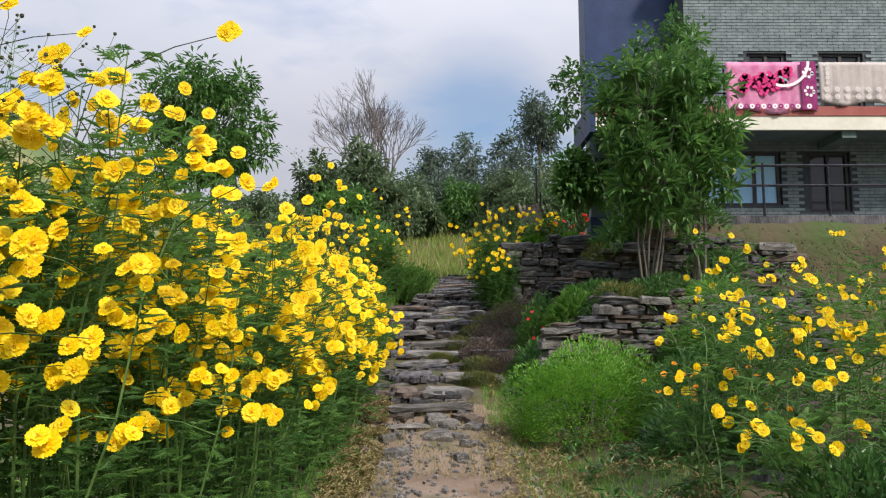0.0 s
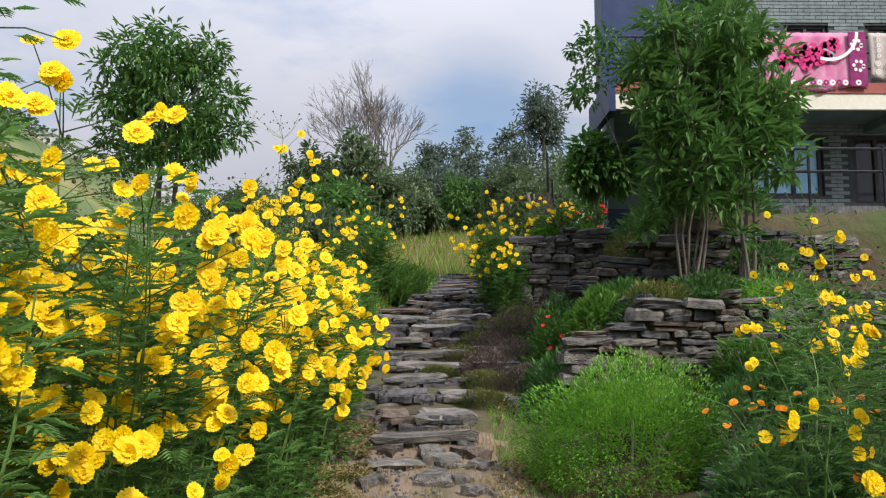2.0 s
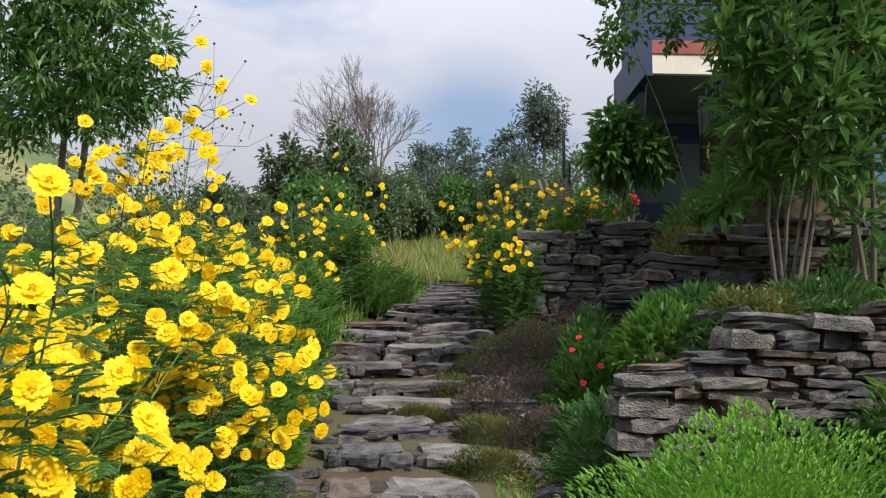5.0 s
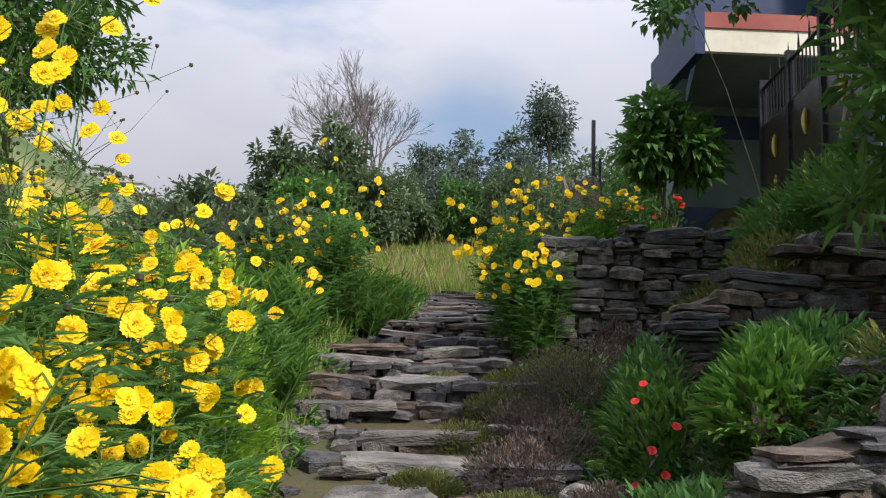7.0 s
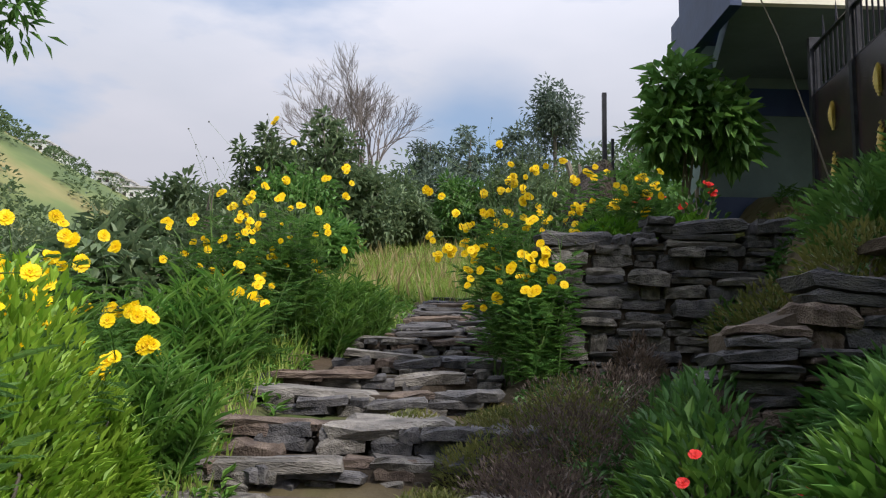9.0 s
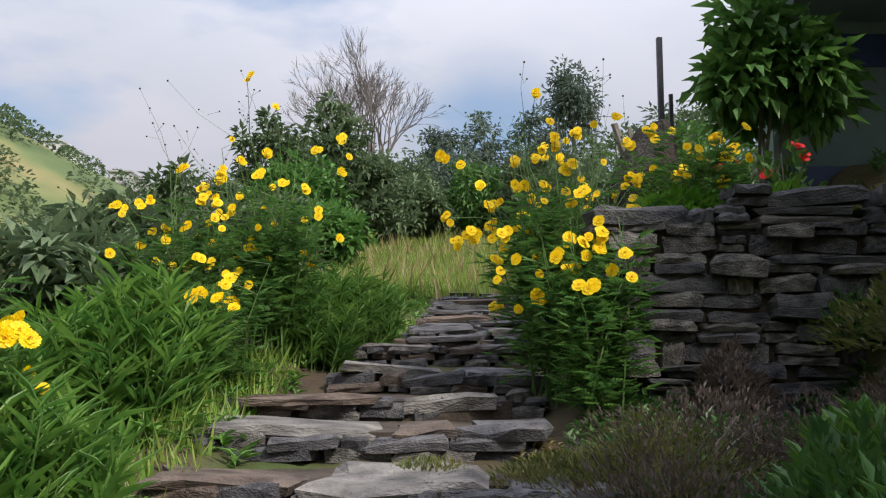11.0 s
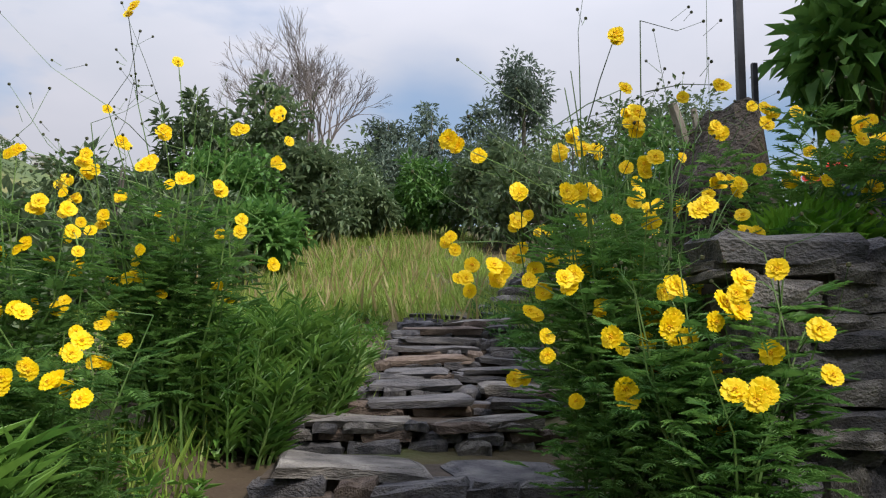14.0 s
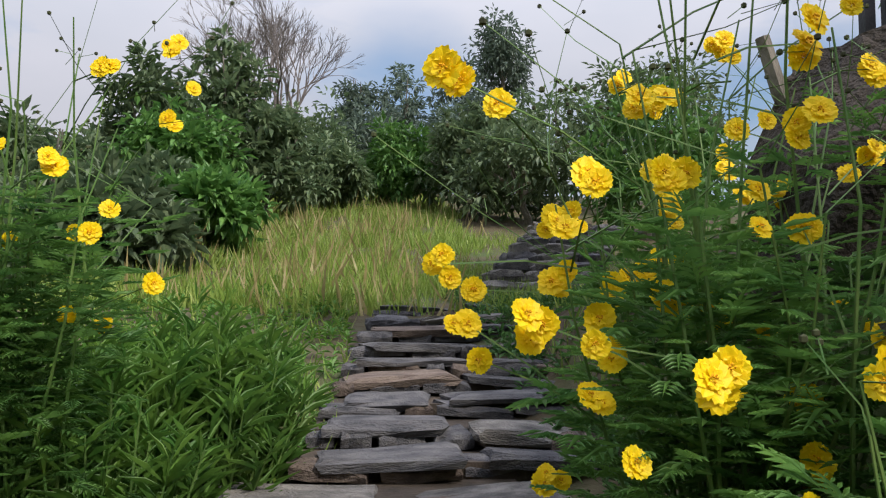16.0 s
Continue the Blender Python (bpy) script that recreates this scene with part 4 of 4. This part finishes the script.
    for i in range(7):
        b.tube([Vector((5.2 + i * 1.3, 15.6, 4.0)), Vector((5.2 + i * 1.3, 15.6, 5.05))], 0.025, 0.025, 0, 6)
    b.done("veranda_rail", root)
    pad = Build(M_STONE_D)
    pad.box(4.3, 15.6, 3.0, 13.3, 20.2, HB - 0.35)
    pad.done("plinth", root)


house()

c1 = cloth("blanket", 6.15, 8.05, 16.42, 6.32, 7.4, M_PINK, "pink and magenta flowered blanket hung over the balcony rail")
b = Build(M_MAGENTA, M_WHITE, M_PURPLE, M_TEAL)
for i in range(16):
    cx, cz = 6.45 + U(0, 1.0), 6.75 + U(0, 0.5)
    for j in range(5):
        a = j * 1.257 + U(0, 1)
        disc(b, cx + math.cos(a) * 0.07, 16.345 - i * 0.001, cz + math.sin(a) * 0.07, 0, 0.07, 3 if i % 6 == 5 else 0, 8)
b.box(7.72, 16.33, 6.36, 8.04, 16.345, 7.4, 2)
disc(b, 7.35, 16.328, 7.4, 0.5, 0.56, 1, 14, -1.9)
for cx, cz in ((7.88, 6.75), (7.86, 7.15)):
    for j in range(7):
        disc(b, cx + math.cos(j) * 0.09, 16.325, cz + math.sin(j) * 0.09, 0, 0.035, 1, 8)
for i in range(14):
    disc(b, 6.3 + i * 0.12, 16.327, 6.43, 0.02, 0.055, 1 if i % 2 else 2, 10)
b.done("print", c1)
seat_on_house(c1)
c2 = cloth("bed_sheet", 8.12, 9.7, 16.42, 6.5, 7.4, M_BEIGE, "beige printed cotton sheet hung over the balcony rail")
b = Build(M_BEIGE_P)
for i in range(7):
    for j in range(2):
        disc(b, 8.25 + i * 0.22, 16.335, 6.64 + j * 0.16, 0.035, 0.055, 0, 12)
        disc(b, 8.25 + i * 0.22, 16.335, 6.64 + j * 0.16, 0, 0.02, 0, 8)
for i in range(5):
    disc(b, 8.28, 16.333, 6.95 + i * 0.1, 0.02, 0.04, 0, 10)
b.done("print", c2)
seat_on_house(c2)


def gate():
    """Sheet gate with a railed crest and gilt leaf ornaments, running back towards the house."""
    root = empty("gate", 3.6, 14.5, 3.35, "dark sheet-metal gate with gilt leaf ornaments and a railed top", "gate")
    root.matrix_basis = pose(3.62, 12.9, 3.0, 0, 0, 84)
    b = Build(M_GATE)
    b.box(0, -0.02, 0.1, 2.7, 0.02, 1.85)
    b.done("leaf", root)
    b = Build(M_IRON)
    for i in range(4):
        b.box(i * 0.9 - 0.03, -0.05, -0.1, i * 0.9 + 0.03, 0.05, 2.4)
    for z in (0.1, 1.85, 2.3):
        b.tube([Vector((0, 0, z)), Vector((2.7, 0, z))], 0.022, 0.022, 0, 6)
    for i in range(27):
        b.tube([Vector((0.05 + i * 0.1, 0, 1.85)), Vector((0.05 + i * 0.1, 0, 2.3))], 0.009, 0.009, 0, 5)
        if i % 3 == 0:
            b.tube([Vector((0.05 + i * 0.1, 0, 2.3)), Vector((0.05 + i * 0.1, 0, 2.42)), Vector((0.05 + i * 0.1, 0, 2.52))], 0.018, 0.002, 0, 5)
    b.done("bar", root)
    b = Build(M_GOLD)
    for i in range(3):
        for z, hh in ((0.95, 0.24), (0.45, 0.1), (1.5, 0.13)):
            x = 0.45 + i * 0.9
            for j in range(9):
                t = (j + 0.5) / 9
                w = 0.05 * math.sin(math.pi * t) + 0.012
                for sg in (1, -1):
                    b.leaf(Vector((x, 0.035, z - hh + 2 * hh * t)), Vector((sg * 1.0, 0.2, 0.9)), Vector((0, 1, 0)), w * 1.5, w, 0)
                b.ball(Vector((x, 0.03, z - hh + 2 * hh * t)), w * 0.6, 0, 5, 3)
    b.done("ornament", root)


gate()

sign = Build(M_GOLD)
disc(sign, 0, 0, 0.06, 0.05, 0.075, 0, 10, 4.4)
disc(sign, 0, 0, -0.07, 0.05, 0.08, 0, 10, -4.6)
disc(sign, 0.15, 0, -0.02, 0.04, 0.06, 0, 12)
disc(sign, 0.13, 0, 0.13, 0.05, 0.065, 0, 8, -3.1)
sign = sign.done("gold_sign")
seat_on_house(sign, 5.75, 15.56, 4.9)
sign.modifiers.new("thickness", "SOLIDIFY").thickness = 0.02
tagged(sign, "small gold sacred sign fixed to the rail", "sign")


def stump():
    b = Build(M_ROCK)
    pts = [Vector((0, 0, -0.2)), Vector((0.02, 0, 0.2)), Vector((0.0, 0, 0.5)), Vector((0.05, 0, 0.88)), Vector((0.06, 0, 1.0))]
    b.tube(pts, 0.5, 0.13, 0, 11)
    for i, v in enumerate(b.v):
        b.v[i] = v + Vector((noise.noise(v * 4), noise.noise(v * 4 + Vector((7, 0, 0))), 0.4 * noise.noise(v * 5))) * 0.22
    ob = b.done("rock_stump")
    ob.location = (2.05, 16.6, height(2.05, 16.6))
    tagged(ob, "squat dark weathered stone block on the wall top", "rock")
    b = Build(M_IRON)
    b.box(-0.022, -0.022, 0, 0.022, 0.022, 1.1)
    b.box(0.07, -0.015, -0.05, 0.1, 0.015, 0.6)
    p = b.done("metal_post")
    p.location = (2.15, 16.62, height(2.05, 16.6) + 0.7)
    tagged(p, "thin dark iron post standing on a stone block", "post")
    b = Build(M_BARK)
    b.tube([Vector((0, 0, 0)), Vector((-0.05, 0, 0.3)), Vector((-0.02, 0, 0.5)), Vector((-0.13, 0, 0.72)), Vector((-0.2, 0, 0.95))], 0.05, 0.03, 0, 7)
    b.tube([Vector((-0.11, 0, 0.68)), Vector((-0.06, -0.02, 0.8)), Vector((-0.07, 0, 0.92))], 0.03, 0.018, 0, 6)
    p = b.done("dead_snag")
    p.location = (1.98, 16.75, height(1.98, 16.75) + 0.1)
    tagged(p, "short forked dead grey tree trunk behind the rock", "dead tree")
    for gx, gy in ((2.5, 16.35), (3.0, 16.2)):
        shrub("geranium", gx, gy, height(gx, gy) - 0.03, 0.25, 0.22, 0.85, 160, 0.11, 0.07, M_DARKLEAF, "straggly plant with red flower heads on the terrace", "flowering plant", "red terrace flowers", flowers=5, flower=RED, fsize=0.055, shell=0.2)


stump()


# ---- far trees and hillside ----
FAR = [  # x, y, crown height, radius, leaf
    (-3.2, 33, 4.1, 1.0, M_HAZELEAF), (-4.6, 35, 2.2, 1.6, M_HAZELEAF), (-7.0, 38, 1.7, 2.0, M_HAZELEAF), (-1.6, 41, 3.0, 1.9, M_HAZELEAF), (0.8, 45, 3.0, 2.2, M_HAZEGREY),
    (3.5, 45, 3.2, 2.2, M_HAZEGREY), (6.5, 40, 3.8, 2.0, M_HAZELEAF), (9.5, 38, 4.6, 2.6, M_HAZELEAF), (-9.5, 42, 1.9, 2.4, M_HAZELEAF),
    (-0.2, 52, 3.6, 2.2, M_HAZEGREY), (2.4, 55, 4.2, 2.4, M_HAZEGREY), (6.0, 52, 4.8, 2.8, M_HAZELEAF), (12.0, 44, 5.0, 3.0, M_HAZELEAF), (-5, 50, 3.6, 2.4, M_HAZELEAF),
    (-5.0, 23, 1.7, 1.2, M_HAZELEAF), (-6.8, 21, 1.4, 1.5, M_HAZELEAF), (-9.0, 24, 1.7, 1.8, M_HAZELEAF), (-12, 28, 2.2, 2.4, M_HAZELEAF), (-6.2, 27, 1.6, 1.5, M_HAZELEAF),
    (-15, 36, 2.6, 2.6, M_HAZELEAF), (-13, 20, 3.0, 2.2, M_HAZELEAF), (4.5, 34, 2.5, 1.8, M_HAZELEAF), (6.5, 31, 3.0, 1.6, M_TREELEAF), (-3.6, 29, 1.3, 1.2, M_HAZELEAF), (-1.0, 40, 1.6, 1.2, M_TREELEAF),
    (-3.8, 18.5, 1.2, 1.0, M_HAZELEAF), (-4.5, 16, 1.4, 1.1, M_HAZELEAF), (-20, 48, 3, 3.5, M_HAZELEAF), (-14, 52, 2.8, 3, M_HAZELEAF), (-26, 40, 3.4, 3.5, M_HAZELEAF),
    (-4.6, 32, 3.4, 1.2, M_HAZELEAF), (-2.1, 33, 2.5, 1.1, M_HAZELEAF), (-3.7, 30.5, 2.4, 1.2, M_TREELEAF), (-5.7, 30, 2.2, 1.5, M_HAZELEAF), (-3.3, 25, 1.2, 0.9, M_HAZELEAF), (-2.5, 27.5, 1.2, 0.9, M_TREELEAF),
    (-0.4, 36, 1.8, 1.0, M_HAZELEAF), (1.6, 38, 2.4, 1.2, M_TREELEAF), (3.4, 36, 3.0, 1.4, M_HAZELEAF), (0.4, 47, 5.0, 1.2, M_HAZEGREY), (2.0, 49, 5.6, 1.1, M_HAZEGREY), (4.4, 48, 5.4, 1.5, M_HAZEGREY)]
for fx, fyy, fh, fr, fm in FAR:
    tree(fx, fyy, height(fx, fyy), None, (U(-.3, .3), 0, fh * 0.55, fr, fr, fh * 0.55), 2700, fm, 0.3, 0.13, "bushy hill tree with dull green foliage", "hill trees", fr * 0.3, tr=0.12)
bare_tree(-3.4, 46, height(-3.4, 46), 8.8, "tall leafless tree with fine grey twigs")
tree(6.7, 50, height(6.7, 50), None, (0, 0, 6.4, 1.35, 1.3, 2.1), 2700, M_HAZEGREY, 0.35, 0.12, "slim tall tree with an open grey-green crown", "hill trees", 0.6, tr=0.16)


def grass(name, spots, n, length, leaf, label):
    b = Build(leaf)
    for i in range(n):
        x0, x1, y0, y1 = random.choice(spots)
        x, y = U(x0, x1), U(y0, y1)
        tuft = noise.noise(Vector((x * 1.4, y * 0.9, 4))) + 0.5 * noise.noise(Vector((x * 4, y * 3, 8)))
        if y > 20 and tuft < U(-0.5, 0.1):
            continue
        l = length * U(0.4, 1.3) * (1 + 0.6 * tuft * (y > 20))
        p = Vector((x, y, height(x, y) - 0.01))
        d = Vector((U(-0.45, 0.45), U(-0.45, 0.45), 1)).normalized()
        s = Vector((U(-1, 1), U(-1, 1), 0)).normalized() * l * 0.045
        b.face([p - s, p + s, p + d * l + Vector((U(-.2, .2), U(-.2, .2), -0.1)) * l])
    tagged(b.done(name), label, "grass", kind="stuff")


grass("meadow_grass", [(-3, 1.5, 22, 30), (-4, 2.5, 28, 40), (-5, 3, 35, 48)], 52000, 0.3, M_GRASS, "pale green meadow grass on the upper slope")
grass("dry_grass", [(-2.5, 1.5, 22, 32), (-4, 3, 30, 46)], 2600, 0.5, M_DRYGRASS, "tall dry straw-coloured grass stalks")
grass("verge_grass", [(-1.1, -0.6, 4, 9), (0.7, 1.6, 3.5, 8.5), (1.0, 2.2, 3.5, 7.5), (-1.6, -0.9, 12, 17), (-4, -1.5, 11, 20), (0.6, 1.2, 9, 12)], 14000, 0.1, M_GREENBUSH, "short green grass along the path edge")
grass("dry_tufts", [(-0.9, -0.3, 5, 9), (0.3, 1.2, 4, 10), (-0.2, 0.8, 7, 10)], 8000, 0.08, M_DRYGRASS, "short dry grass tufts in the path")


def pebbles():
    b = Build(M_STONE)
    for i in range(2600):
        x, y = U(-0.95, 0.85), U(3.0, 9.5)
        if x > -0.2 and U(0, 1) < 0.6:
            continue
        r = U(0.008, 0.032)
        b.ball(Vector((x, y, height(x, y) + r * 0.2)), r, 0, 5, 3)
    tagged(b.done("pebbles"), "scattered small stones on the earth path", "pebbles", kind="stuff")


pebbles()


def cover(name, spots, n, size, leaf, label):
    """Low weeds: rosettes of small leaves over the open ground."""
    b = Build(leaf)
    for i in range(n):
        x0, x1, y0, y1 = random.choice(spots)
        x, y = U(x0, x1), U(y0, y1)
        if noise.noise(Vector((x * 1.6, y * 1.6, 9))) < -0.15:
            continue
        p = Vector((x, y, height(x, y) + 0.01))
        for j in range(5):
            o = rnd_dir(0.1, 0.9)
            b.leaf(p + Vector((0, 0, U(0, size))), o, Vector((0, 0, 1)), size * U(0.6, 1.3), size * 0.35)
    tagged(b.done(name), label, "weeds", kind="stuff")


RIGHT_BANK = [(1.2, 5, 3.2, 9.6), (1.0, 2.4, 9.5, 12.2), (1.0, 3.6, 12.3, 15), (1.3, 4.6, 15.2, 20), (2.2, 4.8, 10.2, 12.1), (1.2, 3.2, 16, 25)]
cover("bank_weeds", RIGHT_BANK, 9000, 0.09, M_DARKLEAF, "low dark green weeds covering the stony bank")
cover("slope_weeds", [(-5, -1.2, 2, 12), (-5, -0.7, 11.5, 18), (-6, 0.1, 17.5, 25)], 8000, 0.1, M_LONGLEAF, "fresh green weeds on the slope beside the steps")
cover("dry_litter", [(0.5, 2.2, 3.5, 9), (0.7, 2.6, 10, 15), (-0.9, -0.5, 5, 10)], 3500, 0.06, M_DRYGRASS, "brown dead leaves and litter along the path")
grass("slope_grass", [(-6, 0.1, 17.5, 26), (-3.5, -0.8, 11.5, 17), (1.5, 3.5, 17, 26), (0.8, 4.0, 22, 31)], 21000, 0.22, M_GRASS, "grass on the slope above the steps")


def rubble():
    root = empty("rubble", 0, 0, 0, "loose slate rubble scattered on the bank", "stones")
    for i in range(90):
        x0, x1, y0, y1 = random.choice(((1.3, 2.6, 9.3, 12.2), (1.0, 2.4, 12.2, 13.5), (1.9, 3.6, 3.8, 9.4), (0.9, 1.6, 10, 12), (-0.95, -0.6, 9, 14)))
        x, y, k = U(x0, x1), U(y0, y1), U(0.12, 0.36)
        lay(root, random.choice((M_STONE, M_STONE_D, M_RUST)), x, y, height(x, y) + k * 0.06, k * 1.3, k, k * U(0.25, 0.5), U(0, 360), 10)


rubble()


def hill_woods():
    b = Build(M_HAZELEAF)
    for i in range(1100):
        a, r = radians(U(6, 46)), U(70, 330)
        x, y = -r * math.sin(a), r * math.cos(a)
        if noise.noise(Vector((x * 0.03, y * 0.03, 2))) < -0.02:
            continue
        z, k = height(x, y), U(1.6, 3.6)
        for j in range(40):
            o = rnd_dir(-0.2, 1)
            b.leaf(Vector((x, y, z + k * 0.5)) + Vector((o.x * k, o.y * k, o.z * k)), o + rnd_dir() * 0.7, Vector((0, 0, 1)), k * 0.5, k * 0.35)
    tagged(b.done("far_woods"), "scattered woods on the distant hillside", "woods", kind="stuff")


hill_woods()


def far_house(x, y, w, h):
    z = height(x, y)
    root = empty("far_house", x, y, z, "pale flat-roofed house on the distant ridge", "house", "ridge houses")
    b = Build(M_FARWALL)
    b.box(-w / 2, -4, -3, w / 2, 4, h)
    b.done("wall", root)
    b = Build(M_ROOF)
    b.box(-w / 2 - 0.5, -4.6, h, w / 2 + 0.5, 4.6, h + 0.5)
    b.done("roof", root)
    b = Build(M_FRAME)
    for i in range(int(w / 2.5)):
        for j in range(int(h / 3)):
            b.box(-w / 2 + 0.8 + i * 2.5, -4.04, 1 + j * 3, -w / 2 + 2.0 + i * 2.5, -3.98, 2.4 + j * 3)
    b.done("window", root)


for ang, rr, ww, hh in ((21.5, 300, 7, 4), (20.6, 302, 6, 4), (19.8, 300, 9, 4), (18.8, 298, 7, 3.5), (18.0, 296, 9, 3), (17.2, 295, 8, 3), (25.6, 310, 6, 4), (24.8, 312, 6, 3.5)):
    far_house(-rr * math.sin(radians(ang)), rr * math.cos(radians(ang)), ww, hh)
